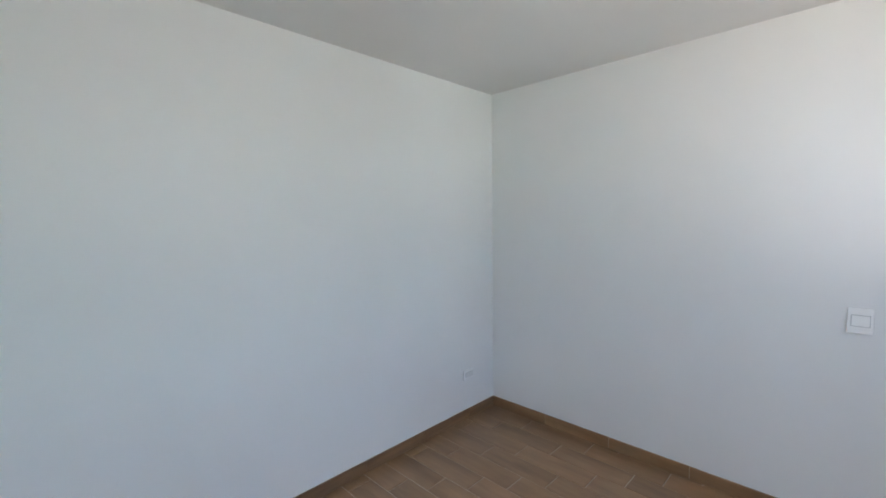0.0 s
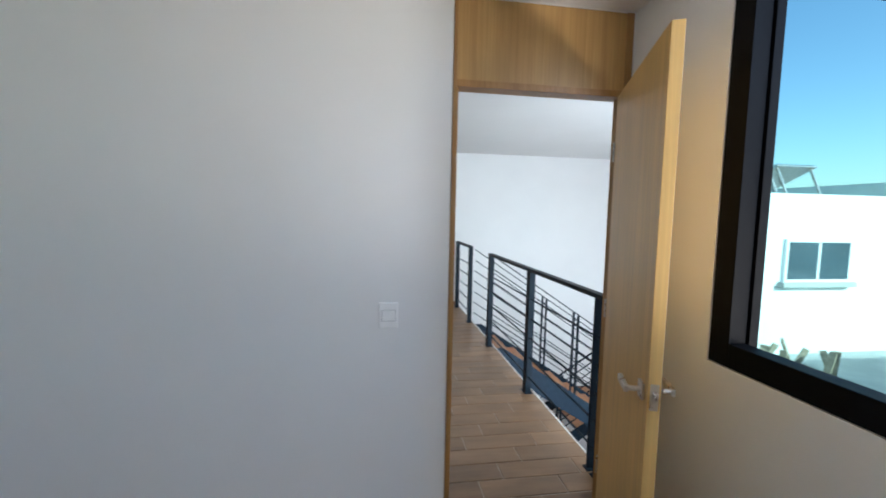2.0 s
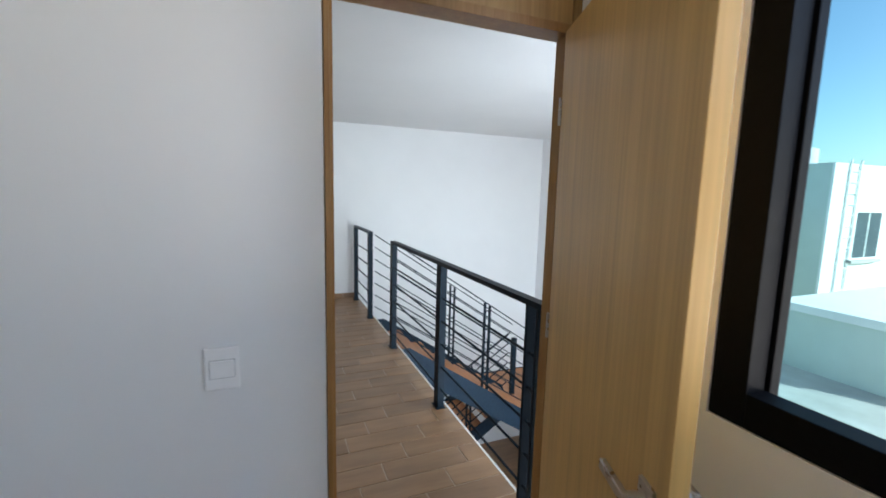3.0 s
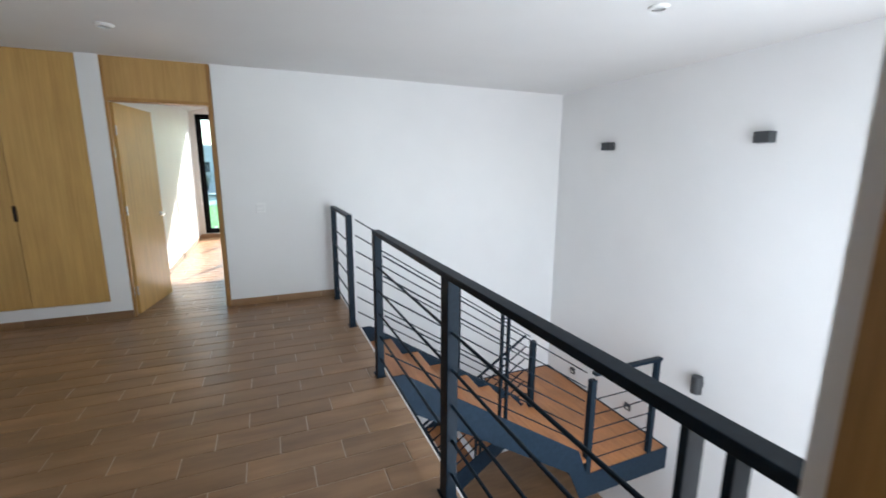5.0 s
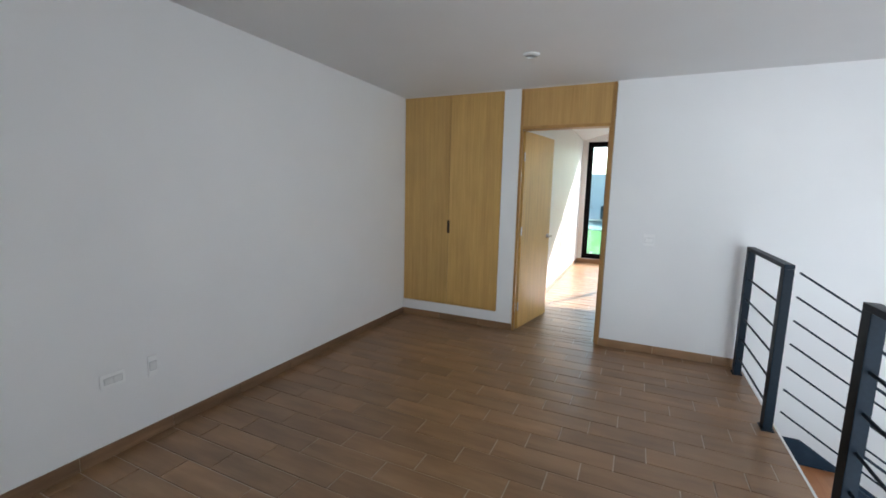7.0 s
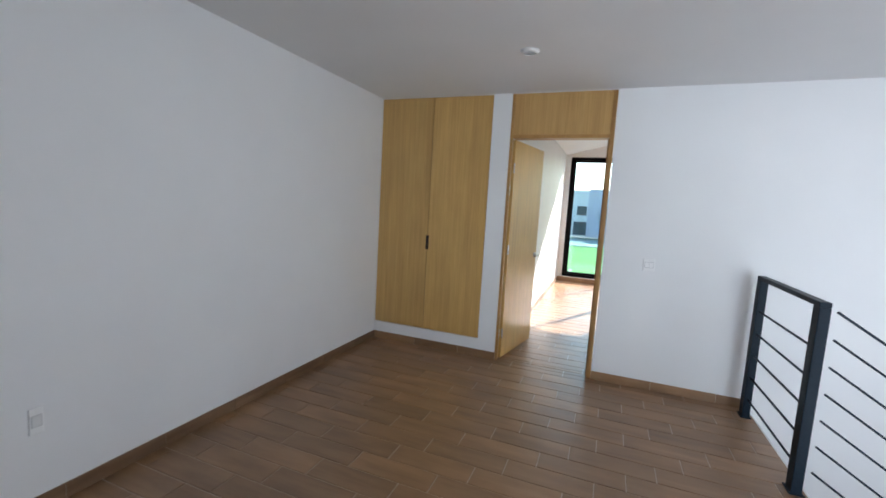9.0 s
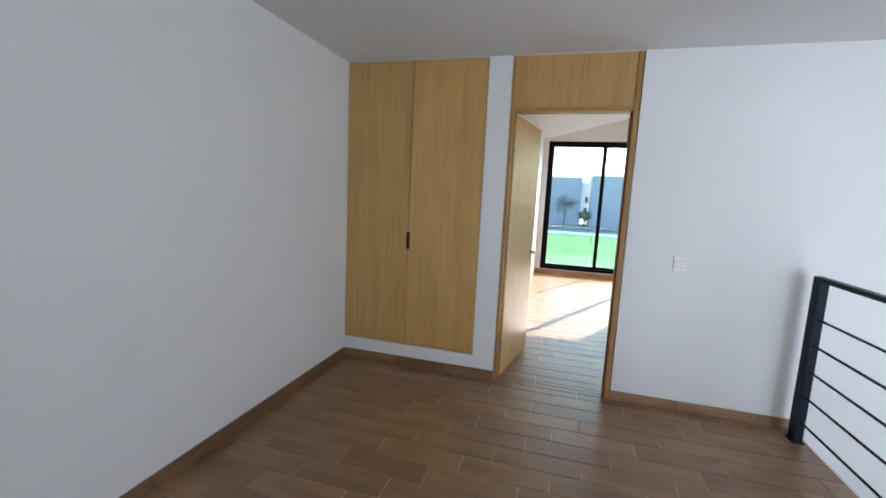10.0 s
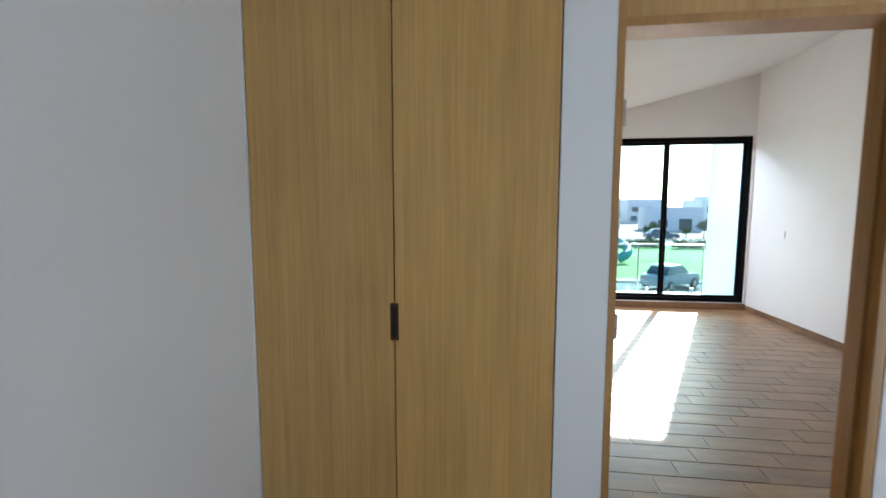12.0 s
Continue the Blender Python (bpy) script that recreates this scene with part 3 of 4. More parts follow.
# ---- switches, sockets, lamps ----
def plate(name, at, rz, w, h, rockers, label, category, toggle=True):
    s = thing(name, label, category)
    part("plate", boxed(-w / 2, w / 2, -0.011, 0.0, -h / 2, h / 2, 0.004), BRIGHT, s)
    n = rockers
    for i in range(n):
        x = (i - (n - 1) / 2) * (w * 0.72 / n)
        k = w * 0.34 / n
        part("rocker" if toggle else "socket_face", boxed(x - k, x + k, -0.0155, -0.0115, -h * 0.2, h * 0.2, 0.0015), BRIGHT if toggle else GREYP, s)
        # grey slab behind the face: the seam's shade as colour
        part("seam_shade", boxed(x - k - 0.003, x + k + 0.003, -0.0116, -0.0105, -h * 0.2 - 0.003, h * 0.2 + 0.003), SEAM, s)
    s.matrix_world = pose(*at, 0, 0, rz)
    return s


plate("light_switch", (2.069, Y_BED1, 1.03), 0, 0.086, 0.118, 1, "white plastic light switch on the bedroom wall", "switch")
plate("light_switch", (2.545, 0.0, 1.045), 0, 0.088, 0.105, 2, "white plastic double light switch beside the door", "switch")
plate("wall_socket", (0.0, -3.01, 0.42), 90, 0.118, 0.075, 2, "white plastic double socket low on the wall", "socket", False)
plate("wall_socket", (0.0, -2.81, 0.42), 90, 0.05, 0.118, 1, "narrow white plastic data socket low on the wall", "socket", False)
plate("wall_socket", (0.0, -5.02, 0.34), 90, 0.118, 0.075, 2, "white plastic double socket low on the bedroom wall", "socket", False)
plate("wall_socket", (R2R, 4.3, 1.15), -90, 0.022, 0.10, 1, "slim white wall plate in the sunny room", "socket", False)


def downlight(at):
    d = thing("downlight", "round white recessed ceiling downlight, switched off", "ceiling light", group="landing downlights")
    bm = bmesh.new()
    bmesh.ops.create_cone(bm, cap_ends=False, segments=32, radius1=0.040, radius2=0.062, depth=0.018)
    ring = part("trim_ring", bm, PLASTIC, d, smooth=True)
    sol = ring.modifiers.new("solid", "SOLIDIFY")
    sol.thickness, sol.offset = 0.005, 0
    ring.location = (0, 0, -0.0095)
    part("lens", cyl(bmesh.new(), (0, 0, -0.004), (0, 0, -0.001), 0.038, 28), LENS, d)
    d.location = at
    return d


downlight((1.64, -0.98, CEIL_Z))
downlight((4.91, -2.77, CEIL_Z))


def cube_sconce(at):
    s = thing("wall_sconce", "small anthracite box wall lamp, switched off", "wall lamp", group="stairwell wall lamps")
    part("body", boxed(-0.105, -0.008, -0.06, 0.06, -0.045, 0.045, 0.004), SCONCE, s)
    part("back_plate", boxed(-0.008, -0.0005, -0.045, 0.045, -0.035, 0.035, 0.001), SCONCE, s)
    part("lens", boxed(-0.09, -0.025, -0.045, 0.045, -0.049, -0.045), LENS, s)
    s.location = at
    return s


cube_sconce((X_EAST, -0.95, 1.73))
cube_sconce((X_EAST, -2.64, 1.73))
cy = thing("wall_lamp", "anthracite cylinder wall lamp by the stair platform", "wall lamp", (X_EAST, -2.36, -0.58))
part("body", cyl(bmesh.new(), (-0.065, 0, -0.085), (-0.065, 0, 0.085), 0.05, 28), SCONCE, cy)
part("arm", boxed(-0.03, -0.0005, -0.025, 0.025, -0.03, 0.03, 0.002), SCONCE, cy)
part("lens", cyl(bmesh.new(), (-0.065, 0, 0.085), (-0.065, 0, 0.088), 0.042, 24), SCONCE, cy)
for y in (-0.56, -1.53):
    sl = thing("step_light", "small square black step light low on the wall", "step light", (X_EAST, y, -1.30), group="stair step lights")
    part("housing", boxed(-0.018, -0.0005, -0.042, 0.042, -0.042, 0.042, 0.003), SCONCE, sl)
    part("lens", boxed(-0.021, -0.018, -0.028, 0.028, -0.02, 0.008), GREYP, sl)
    part("hood", boxed(-0.034, -0.018, -0.042, 0.042, 0.012, 0.02, 0.002), SCONCE, sl)

# ---- balcony in front of the sunny room ----
structure("balcony_floor", boxed(R2L - 0.15, R2R + 0.15, R2Y + 0.17, 6.45, -0.25, -0.02), OUTWHITE, "pale balcony slab outside the window", "balcony")
structure("wall_balcony", boxed(R2R, R2R + 0.15, R2Y + 0.171, 6.28, -0.02, 3.7), OUTWHITE, "white wall closing the balcony side", "wall")
gr = thing("glass_balustrade", "frameless green glass balcony railing with steel cap", "railing", (R2L, 6.32, -0.02), kind="structure")
for i in range(3):
    a = 0.02 + i * 1.08
    g = part("glass_panel", boxed(a, a + 1.06, -0.006, 0.006, 0.03, 0.86), GLASS_R, gr)
    g.visible_shadow = False
    for dx in (0.15, 0.9):
        part("clamp", boxed(a + dx - 0.025, a + dx + 0.025, -0.02, 0.02, 0.0, 0.10, 0.003), CHROME, gr)
part("cap_rail", boxed(0.0, 3.25, -0.018, 0.018, 0.862, 0.885, 0.004), CHROME, gr)
for x in (0.0, 1.08, 2.16, 3.25):
    part("post", boxed(x - 0.008, x + 0.008, -0.02, 0.02, 0.0, 0.862), CHROME, gr)

# ---- outside ----
GRASS = plain("lawn_grass", (0.145, 0.29, 0.035), 0.9, 0, 0.6, 0.3)
EARTH = plain("dry_ground", (0.34, 0.29, 0.22), 0.95, 0, 0.3, 0.2)
ASPHALT = plain("asphalt", (0.10, 0.10, 0.105), 0.85, 0, 4.0, 0.2)
CONCRETE = plain("concrete", (0.42, 0.41, 0.38), 0.85, 0, 2.0, 0.12)
# grey lightened so that distance haze is put into the colour
WGREY = plain("hazed_grey_render", (0.56, 0.55, 0.60), 0.8, 0, 1.0, 0.08)
# grey-green render; also colours the shaded walls of a white house
GREENISH = plain("grey_green_render_and_shade", (0.52, 0.57, 0.53), 0.8, 0, 1.0, 0.06)
BRICKISH = plain("terracotta_render", (0.42, 0.20, 0.12), 0.8, 0, 1.0, 0.1)
DARKGLASS = plain("dark_house_glass", (0.06, 0.085, 0.10), 0.08, 0, 2.0, 0.1)
LEAF = plain("foliage", (0.085, 0.12, 0.04), 0.8, 0, 3.0, 0.4)
BARK = plain("bark", (0.14, 0.10, 0.07), 0.9, 0, 20)
RUBBER = plain("tyre_rubber", (0.02, 0.02, 0.02), 0.8)
TIMBER = plain("weathered_timber", (0.30, 0.24, 0.17), 0.85, 0, 12, 0.25)

structure("ground", boxed(-600, 600, -600, 900, GROUND - 0.5, GROUND), EARTH, "dry pale ground reaching the horizon", "ground")
structure("lawn", boxed(-45, 40, 25.4, 50.0, GROUND, GROUND + 0.06), GRASS, "bright green mown lawn of a small park", "lawn")
structure("road_near", boxed(-90, 90, 15.0, 24.6, GROUND, GROUND + 0.02), ASPHALT, "grey street in front of the house", "road")
structure("kerb", boxed(-90, 90, 24.6, 25.4, GROUND, GROUND + 0.13), CONCRETE, "pale concrete kerb and path beside the lawn", "kerb")
structure("road_far", boxed(-90, 120, 53.0, 63.0, GROUND, GROUND + 0.02), CONCRETE, "pale street behind the lawn", "road")
structure("kerb_far", boxed(-90, 120, 50.0, 53.0, GROUND, GROUND + 0.13), CONCRETE, "pale concrete path behind the lawn", "kerb")


def house(name, x, y, w, d, h, mat, label, wins=(), face="-y", parapet=0.25, storeys=2, accent=None, sunlit_front=None):
    """Flat-roofed house; (x, y) is its corner with the least x and y, wins: (u, z, width, height) on the face that looks our way."""
    o = thing(name, label, "house", (x, y, GROUND), group="houses beyond the window")
    part("wall", boxed(0, w, 0, d, 0, h), mat, o)
    part("roof", boxed(0.15, w - 0.15, 0.15, d - 0.15, h, h + 0.02), CONCRETE, o)
    for b in ((0, w, 0, 0.15), (0, w, d - 0.15, d), (0, 0.15, 0.15, d - 0.15), (w - 0.15, w, 0.15, d - 0.15)):
        part("parapet", boxed(*b, h, h + parapet), mat, o)
    if accent:
        part("accent_wall", boxed(w * 0.55, w + 0.05, -0.12, 0.0, 0, h + parapet + 0.3), accent, o)
    # white sheet over the +y face: its sunlit look is put into colour
    if sunlit_front:
        part("front_wall", boxed(0.0, w, d, d + 0.06, 0, h + parapet), sunlit_front, o)
        d += 0.06
    for u, z, ww, hh in wins:
        if face == "+y":
            win = part("window", boxed(u, u + ww, d, d + 0.06, z, z + hh), PLASTIC, o)
            part("pane", boxed(u + 0.06, u + ww / 2 - 0.03, d + 0.06, d + 0.065, z + 0.06, z + hh - 0.06), DARKGLASS, win)
            part("pane", boxed(u + ww / 2 + 0.03, u + ww - 0.06, d + 0.06, d + 0.065, z + 0.06, z + hh - 0.06), DARKGLASS, win)
            part("sill", boxed(u - 0.08, u + ww + 0.08, d, d + 0.14, z - 0.09, z), CONCRETE, win)
        elif face == "-y":
            win = part("window", boxed(u, u + ww, -0.06, 0.0, z, z + hh), ALU, o)
            part("pane", boxed(u + 0.06, u + ww / 2 - 0.03, -0.065, -0.06, z + 0.06, z + hh - 0.06), DARKGLASS, win)
            part("pane", boxed(u + ww / 2 + 0.03, u + ww - 0.06, -0.065, -0.06, z + 0.06, z + hh - 0.06), DARKGLASS, win)
            part("sill", boxed(u - 0.08, u + ww + 0.08, -0.14, 0.0, z - 0.09, z), CONCRETE, win)
        else:
            win = part("window", boxed(-0.06, 0.0, u, u + ww, z, z + hh), PLASTIC, o)
            part("pane", boxed(-0.065, -0.06, u + 0.06, u + ww / 2 - 0.03, z + 0.06, z + hh - 0.06), DARKGLASS, win)
            part("pane", boxed(-0.065, -0.06, u + ww / 2 + 0.03, u + ww - 0.06, z + 0.06, z + hh - 0.06), DARKGLASS, win)
            part("sill", boxed(-0.14, 0.0, u - 0.08, u + ww + 0.08, z - 0.09, z), CONCRETE, win)
    return o


W2 = [(1.0, 0.8, 1.8, 1.5), (5.0, 0.3, 2.4, 2.2), (1.2, 3.7, 2.0, 1.5), (5.4, 3.7, 1.6, 1.5)]
house("house", 6.0, 70, 10.6, 9, 8.2, WGREY, "large plain grey-lilac house beyond the park", [(7.6, 3.9, 1.8, 1.4)])
house("house", -8.5, 72, 13.0, 10, 7.6, OUTWHITE, "white two-storey house with grey wing beyond the park", W2, accent=WGREY)
house("house", -26, 74, 13.0, 10, 7.4, OUTWHITE, "white two-storey house beyond the park", W2)
house("house", 19.5, 98, 9.5, 9, 6.6, OUTWHITE, "white flat-roofed house in the distance", W2)
house("house", 32.5, 88, 9.5, 9, 4.6, WGREY, "grey low house in the distance", W2[:2], storeys=1)
house("house", 47, 100, 10.0, 10, 6.4, OUTWHITE, "white house with grey wing in the distance", W2, accent=WGREY)
house("house", 54, 84, 10.0, 10, 6.4, OUTWHITE, "white flat-roofed house in the distance", W2)
house("house", 28, 135, 11.0, 10, 7.6, OUTWHITE, "white far house on the skyline", W2)
house("house", 43, 140, 12.0, 10, 7.4, WGREY, "grey far house on the skyline", W2)
house("house", 60, 124, 12.0, 10, 8.0, OUTWHITE, "white far house on the skyline", W2)
house("house", 6, 116, 12.0, 10, 8.8, OUTWHITE, "white far house on the skyline", W2, accent=BRICKISH)
house("house", 78, 110, 14.0, 10, 8.0, OUTWHITE, "white far house on the skyline", W2)
house("house", -14, 112, 14.0, 10, 8.6, WGREY, "grey far house on the skyline", W2)

# neighbours south-east, seen in the bedroom's reflective sash
house("house", 7.0, -17.4, 6.6, 6.2, 4.72, OUTWHITE, "white neighbouring house with a sliding window", [(2.95, 3.22, 1.55, 0.86)], face="+y")
# sunlit front white, shaded sides grey-green: light and shade set by colour
house("house", 16.0, -17.5, 8, 6.2, 5.3, GREENISH, "white neighbouring house, plain side walls coloured grey-green as in shade", [(1.2, 2.9, 1.4, 1.4), (4.5, 2.9, 1.4, 1.4)], face="+y", sunlit_front=OUTWHITE)
house("house", 26.0, -17.0, 8, 7, 5.0, GREENISH, "grey-green house further down the street", [(4.5, 2.6, 1.3, 1.4)], face="+y")
house("house", 38.0, -13.0, 10, 9, 6.0, BRICKISH, "terracotta house further down the street", [(1.0, 3.5, 1.3, 1.4)], face="+y")
structure("terrace", boxed(6.6, 15.5, -11.15, -5.6, GROUND, -1.2), CONCRETE, "pale concrete terrace of the neighbouring house", "terrace")
structure("wall_terrace", boxed(6.6, 6.8, -11.15, -5.6, -1.2, -1.0), OUTWHITE, "low white parapet of the terrace", "wall")
ob = thing("outbuilding", "grey-green outbuilding with a white flat roof", "outbuilding", (10.2, -9.0, -1.2))
part("wall", boxed(0, 4.6, 0, 2.3, 0, 0.95), GREENISH, ob)
part("roof", boxed(-0.08, 4.68, -0.08, 2.38, 0.95, 1.08, 0.01), OUTWHITE, ob)

random.seed(4)
for i in range(16):
    pl = thing("timber_plank", "weathered timber piled on the terrace", "timber", group="timber pile")
    part("plank", boxed(-0.05, 0.05, -0.02, 0.02, 0.02, random.uniform(0.3, 0.6), 0.004), TIMBER, pl)
    pl.matrix_world = pose(random.uniform(8.4, 10.0), random.uniform(-10.9, -9.6), -1.2, random.uniform(-35, 35), random.uniform(-35, 35), random.uniform(0, 180))

for k in range(3):
    so = thing("solar_panel", "tilted dark solar panel on the neighbouring roof", "solar panel", group="roof solar panels")
    part("panel", boxed(-0.5, 0.5, -0.8, 0.8, 0.0, 0.04, 0.005), DARKGLASS, so)
    part("frame", boxed(-0.53, 0.53, -0.83, 0.83, -0.03, 0.0), CHROME, so)
    for lx in (-0.45, 0.45):
        part("leg", boxed(lx - 0.02, lx + 0.02, 0.72, 0.76, -0.75, -0.03), CHROME, so)
    so.matrix_world = pose(9.2 + k * 1.15, -13.2, GROUND + 5.36, 24, 0, 0)
la = thing("wall_ladder", "white steel ladder fixed to the neighbouring house", "ladder", (16.9, -11.2, -1.2))
for lx in (-0.25, 0.25):
    part("rail", boxed(lx - 0.025, lx + 0.025, -0.02, 0.02, 0.0, 3.9), PLASTIC, la)
for k in range(12):
    part("rung", rod((-0.25, 0, 0.3 + k * 0.3), (0.25, 0, 0.3 + k * 0.3), 0.018), PLASTIC, la)

# roof tank on the neighbour
tk = thing("water_tank", "dark cylindrical roof water tank", "water tank", (18.5, -13.5, GROUND + 5.32))
part("tank", cyl(bmesh.new(), (0, 0, 0), (0, 0, 0.9), 0.55, 24), WGREY, tk)
part("lid", cyl(bmesh.new(), (0, 0, 0.9), (0, 0, 1.05), 0.45, 24, 0.2), WGREY, tk)


def car(at, rz, paint, label):
    c = thing("car", label, "car", group="parked cars")
    prof = [(-2.2, 0.35), (-2.25, 0.75), (-2.1, 0.98), (-1.75, 1.05), (-1.35, 1.52), (-0.9, 1.62), (0.35, 1.6), (1.05, 1.08), (1.95, 0.93), (2.2, 0.72), (2.2, 0.35)]
    low = [(-2.2, 0.32), (-2.25, 0.75), (-2.1, 0.98), (-1.75, 1.03), (1.05, 1.03), (1.95, 0.93), (2.22, 0.72), (2.2, 0.32)]
    body = slab(low, -0.88, 0.88)
    bmesh.ops.bevel(body, geom=body.edges[:], offset=0.07, segments=2, affect="EDGES")
    part("body", body, paint, c)
    cab = slab([(-1.72, 1.0), (-1.32, 1.5), (0.32, 1.55), (1.02, 1.0)], -0.78, 0.78)
    for v in cab.verts:
        if v.co.z > 1.3:
            v.co.y *= 0.84
    part("glasshouse", cab, DARKGLASS, c)
    top = slab([(-1.34, 1.5), (-1.15, 1.6), (0.12, 1.62), (0.34, 1.53)], -0.66, 0.66)
    part("roof", top, paint, c)
    for x in (-1.42, 1.38):
        for y in (-0.86, 0.86):
            w = part("wheel", cyl(bmesh.new(), (x, y - 0.11, 0.33), (x, y + 0.11, 0.33), 0.33, 20), RUBBER, c)
            part("rim", cyl(bmesh.new(), (x, y - 0.115, 0.33), (x, y + 0.115, 0.33), 0.2, 16), CHROME, w)
    for y in (-0.62, 0.62):
        part("headlight", boxed(2.12, 2.235, y - 0.17, y + 0.17, 0.68, 0.82, 0.02), PLASTIC, c)
        part("tail_light", boxed(-2.265, -2.14, y - 0.15, y + 0.15, 0.72, 0.92, 0.02), BRICKISH, c)
    c.matrix_world = pose(*at, 0, 0, rz)
    return c


SILVER = plain("silver_car_paint", (0.42, 0.46, 0.48), 0.25, 0.4, 3, 0.03)
BLUEP = plain("dark_blue_car_paint", (0.06, 0.09, 0.14), 0.22, 0.2, 3, 0.03)
car((10.7, 23.2, GROUND + 0.02), 38, SILVER, "small silver car parked askew beside the lawn").scale = (0.8, 0.8, 0.84)
car((24.5, 62.0, GROUND + 0.02), 0, BLUEP, "dark blue car parked behind the lawn")
car((31.0, 57.0, GROUND + 0.02), 180, SILVER, "silver car parked behind the lawn")

# playground: tower with roof, ladder posts and a tube slide
TEAL = plain("teal_plastic", (0.05, 0.33, 0.33), 0.4, 0, 5)
REDP = plain("red_plastic", (0.36, 0.12, 0.09), 0.6, 0, 5)
DKBLUE = plain("dark_blue_plastic", (0.06, 0.12, 0.19), 0.5, 0, 5)
pg = thing("play_tower", "dark playground tower with red roof and teal slide", "playground", (7.9, 34.5, GROUND + 0.06))
for x in (0, 1.5, 3.0):
    for y in (0, 1.5):
        part("post", boxed(x - 0.06, x + 0.06, y - 0.06, y + 0.06, 0.0, 2.9 if x > 1 else 2.2), DKBLUE, pg)
part("deck", boxed(-0.05, 3.05, -0.05, 1.55, 1.2, 1.3), DKBLUE, pg)
for x0 in (0.07, 1.57):
    part("panel", boxed(x0, x0 + 1.36, -0.03, 0.03, 1.3, 2.0), DKBLUE, pg)
for x0 in (0.07, 1.57):
    part("lower_panel", boxed(x0, x0 + 0.42, -0.03, 0.03, 0.0, 1.2), DKBLUE, pg)
    part("lower_panel", boxed(x0 + 0.94, x0 + 1.36, -0.03, 0.03, 0.0, 1.2), DKBLUE, pg)
for z in (2.1, 2.5, 2.9):
    part("red_bar", boxed(1.44, 3.06, -0.05, 0.05, z - 0.07, z + 0.07, 0.02), REDP, pg, "red climbing bars")
for x in (1.7, 2.05, 2.4, 2.75):
    part("red_bar", boxed(x - 0.05, x + 0.05, -0.06, 0.04, 2.17, 2.83, 0.02), REDP, pg, "red climbing bars")
# tube slide that winds down beside the deck
turns = [Vector((3.1 + 0.75 * math.sin(a), 0.75 - 0.75 * (1 - math.cos(a)), 1.75 - 0.42 * a)) for a in [k * 0.24 for k in range(15)]]
bm = bmesh.new()
for p, q in zip(turns, turns[1:]):
    cyl(bm, p - (q - p) * 0.08, q + (q - p) * 0.08, 0.36, 14)
part("tube_slide", bm, TEAL, pg, "teal winding tube slide", smooth=True)
for i in range(5):
    part("rung", rod((-0.1, 0.2, 0.25 + i * 0.22), (-0.1, 1.3, 0.25 + i * 0.22), 0.025), REDP, pg)


def tree(at, h, seed):
    rnd = random.Random(seed)
    t = thing("tree", "small green street tree with loose crown", "tree", at, group="street trees")
    bm = cyl(bmesh.new(), (0, 0, 0), (0.05, 0, h * 0.5), 0.09, 8, 0.05)
    tips = []
    for i in range(7):
        a = i * 0.9 + rnd.random()
        tip = Vector((math.cos(a) * h * 0.22, math.sin(a) * h * 0.22, h * rnd.uniform(0.6, 0.95)))
        cyl(bm, (0.04, 0, h * rnd.uniform(0.35, 0.5)), tip, 0.035, 6, 0.01)
        tips.append(tip)
    part("trunk", bm, BARK, t)
    verts, faces = [], []
    for tip in tips:
        for _ in range(130):
            c = tip + Vector([rnd.gauss(0, h * 0.09) for _ in range(3)])
            r = Euler([rnd.uniform(0, 6.3) for _ in range(3)]).to_matrix()
            s = rnd.uniform(0.06, 0.13)
            n = len(verts)
            verts += [c + r @ Vector(p) * s for p in ((-1, 0, 0), (0, -0.5, 0.1), (1, 0, 0), (0, 0.5, 0.1))]
            faces.append((n, n + 1, n + 2, n + 3))
    me = bpy.data.meshes.new("crown")
    me.from_pydata(verts, [], faces)
    me.materials.append(LEAF)
    cr = new("crown", me)
    cr.parent = t
    return t


for i, (x, y, h) in enumerate([(18.5, 66, 4.0), (21.0, 74, 2.4), (24.0, 66, 1.7), (27, 72, 2.2), (30, 67, 1.5), (33, 68, 2.6), (36, 72, 1.8), (40, 70, 3.0),
                               (2.0, 66, 4.6), (5.0, 65, 2.6), (44, 68, 2.0), (-6, 66, 3.6), (52, 72, 3.2)]):
    tree((x, y, GROUND), h, i + 3)


def hedge(x, y, length, seed):
    """A clipped hedge: stems inside a dense coat of leaves."""
    rnd = random.Random(seed)
    h = thing("hedge", "low clipped green hedge along the lawn", "hedge", (x, y, GROUND + 0.06), group="hedges along the lawn")
    bm = bmesh.new()
    for k in range(int(length / 0.5)):
        cyl(bm, (0.25 + k * 0.5, 0, 0), (0.25 + k * 0.5 + rnd.uniform(-0.1, 0.1), 0, 0.8), 0.03, 6, 0.015)
    part("stem", bm, BARK, h)
    verts, faces = [], []
    for _ in range(int(length * 320)):
        c = Vector((rnd.uniform(0, length), rnd.gauss(0, 0.28), abs(rnd.gauss(0.5, 0.26))))
        r = Euler([rnd.uniform(0, 6.3) for _ in range(3)]).to_matrix()
        n = len(verts)
        verts += [c + r @ Vector(p) * rnd.uniform(0.07, 0.14) for p in ((-1, 0, 0), (0, -0.6, 0.1), (1, 0, 0), (0, 0.6, 0.1))]
        faces.append((n, n + 1, n + 2, n + 3))
    me = bpy.data.meshes.new("foliage")
    me.from_pydata(verts, [], faces)
    me.materials.append(LEAF)
    new("foliage", me).parent = h


for i, (x, length) in enumerate(((13.5, 6.0), (20.5, 7.0), (28.5, 7.5))):
    hedge(x, 48.6 - 0.8 * i, length, 40 + i)

# ---- floor tiles, last ----
TL, TW, JT = 0.47, 0.155, 0.0055
tile_cache = {}


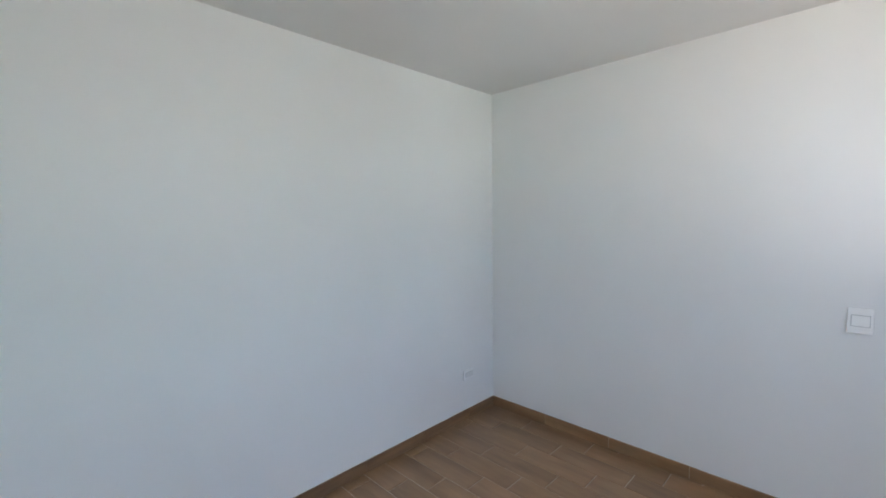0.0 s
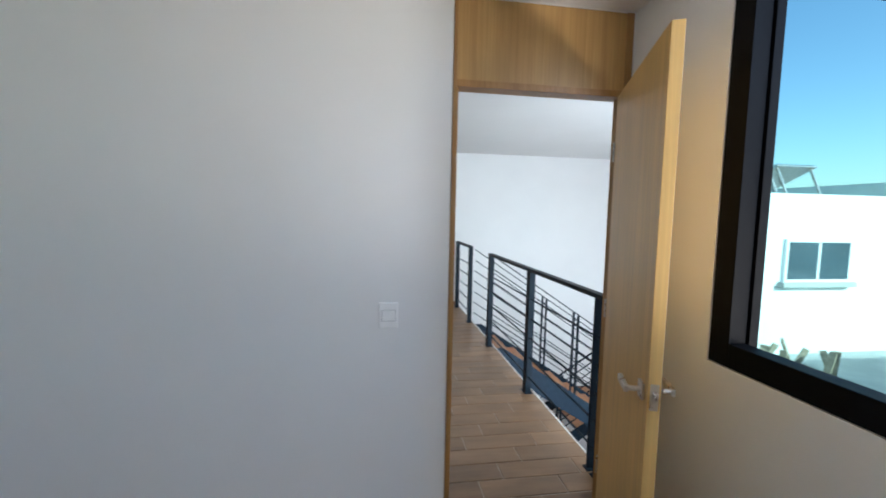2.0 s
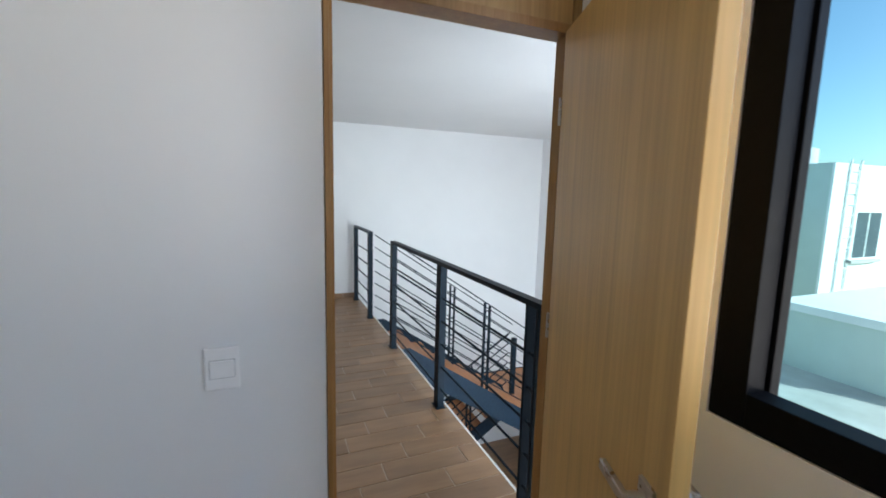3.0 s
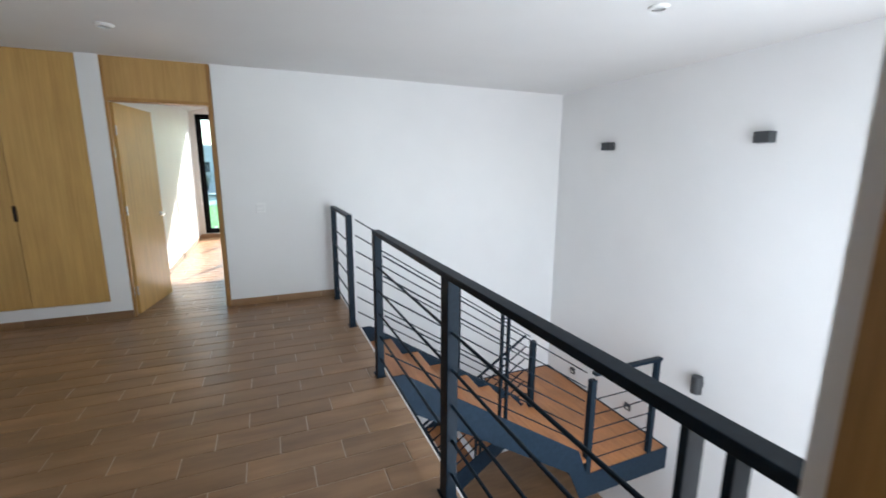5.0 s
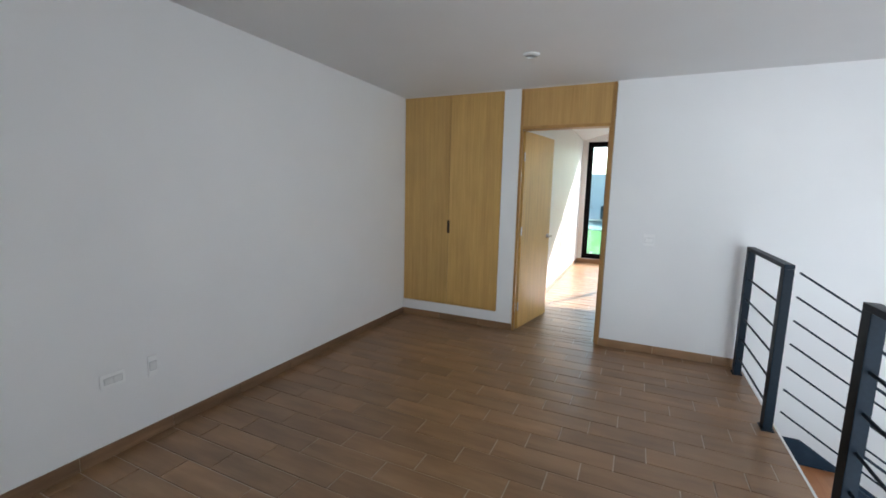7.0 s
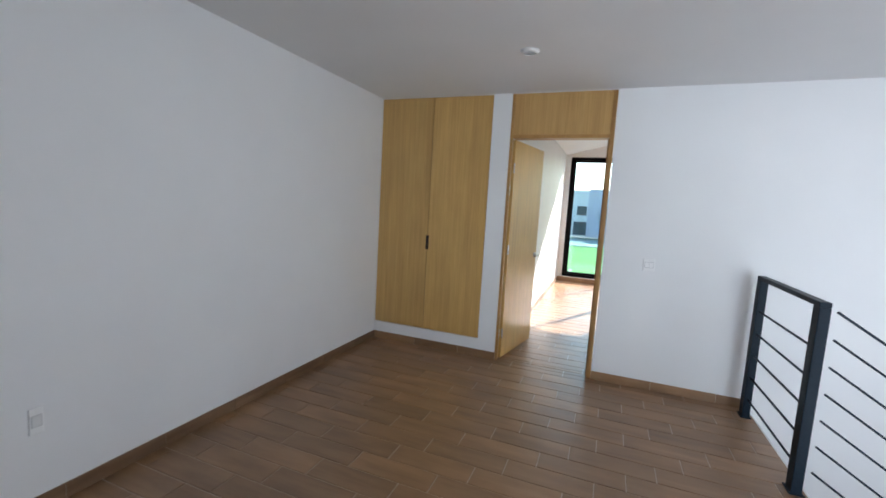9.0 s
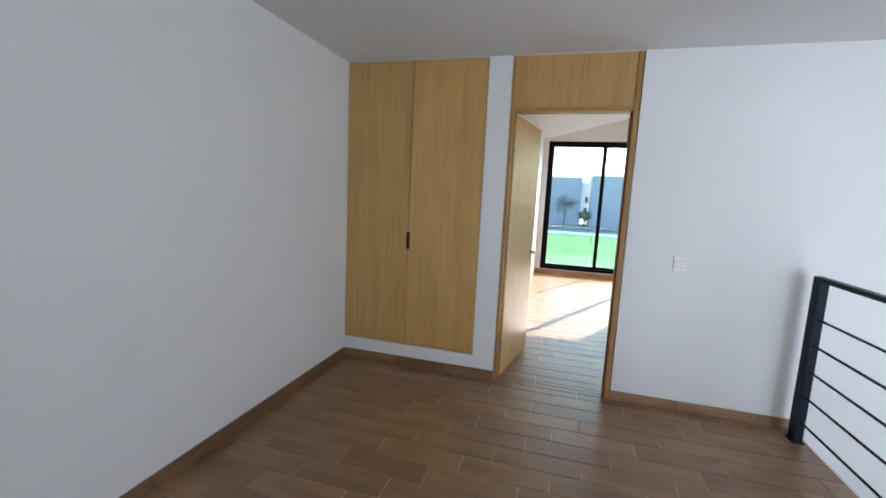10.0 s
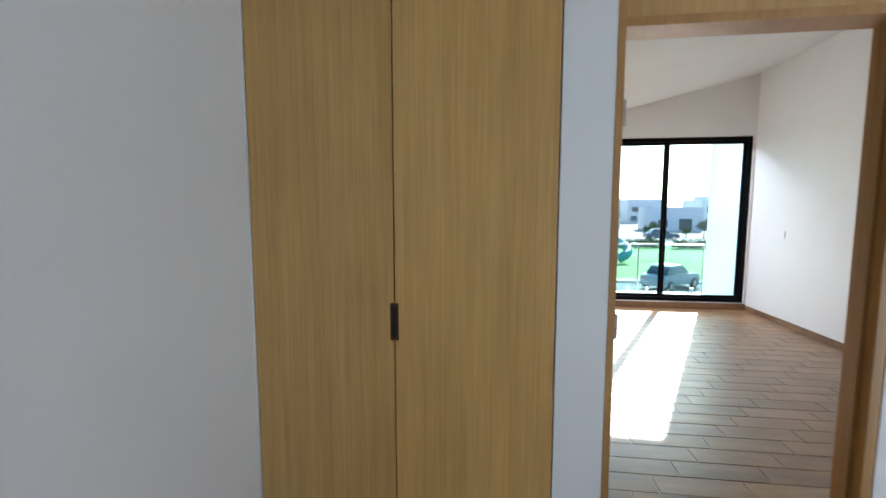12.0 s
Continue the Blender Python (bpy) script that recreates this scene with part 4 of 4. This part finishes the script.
def tile_mesh(l, w):
    key = (round(l, 3), round(w, 3))
    if key not in tile_cache:
        bm = bmesh.new()
        c = 0.0015
        a = [bm.verts.new((x, y, 0)) for x, y in ((c, c), (l - c, c), (l - c, w - c), (c, w - c))]
        b = [bm.verts.new((x, y, -c)) for x, y in ((0, 0), (l, 0), (l, w), (0, w))]
        d = [bm.verts.new((x, y, -0.006)) for x, y in ((0, 0), (l, 0), (l, w), (0, w))]
        bm.faces.new(a)
        for i in range(4):
            j = (i + 1) % 4
            bm.faces.new((b[i], b[j], a[j], a[i]))
            bm.faces.new((d[i], d[j], b[j], b[i]))
        tile_cache[key] = mesh_of("tile", bm, TILE)
    return tile_cache[key]


def lay_tiles(floor, x0, x1, y0, y1, limit=10 ** 6, stuff_below=None):
    rnd = random.Random(7)
    j0, j1 = math.floor((y0 + 2.565) / TW) - 1, math.ceil((y1 + 2.565) / TW) + 1
    rest = []
    for j in range(j0, j1):
        ya, yb = max(y0, -2.565 + j * TW), min(y1, -2.565 + (j + 1) * TW - JT)
        if yb - ya < 0.01:
            continue
        off = 2.74 + (j % 3) * 0.16
        i0 = math.floor((x0 - off) / TL) - 1
        for i in range(i0, i0 + math.ceil((x1 - x0) / TL) + 3):
            xa, xb = max(x0, off + i * TL), min(x1, off + (i + 1) * TL - JT)
            if xb - xa < 0.012:
                continue
            if stuff_below is not None and yb < stuff_below:
                rest.append((xa, xb, ya, yb))
                continue
            ob = new("tile", tile_mesh(xb - xa, yb - ya))
            ob.parent = floor
            ob.location = (xa, ya, rnd.uniform(-0.0006, 0.0006))
    if rest:
        bm = bmesh.new()
        for xa, xb, ya, yb in rest:
            bm.faces.new([bm.verts.new(p) for p in ((xa, ya, 0), (xb, ya, 0), (xb, yb, 0), (xa, yb, 0))])
        tagged(part("tiles", bm, TILE, floor), kind="stuff")


lay_tiles(floor_landing, 0.003, X_EDGE - 0.002, Y_SOUTH + 0.003, -0.003)
lay_tiles(floor_bed, 0.003, BED1_E - 0.003, BED1_S, Y_BED1 - 0.003, stuff_below=-7.4)
lay_tiles(floor_room, R2L + 0.003, R2R - 0.003, 0.118, R2Y - 0.003)
lay_tiles(floor_sill1, D1L - 0.016, D1R + 0.033, Y_BED1 + 0.001, Y_SOUTH - 0.001)
lay_tiles(floor_sill2, D2L - 0.023, D2R + 0.038, 0.002, 0.113)
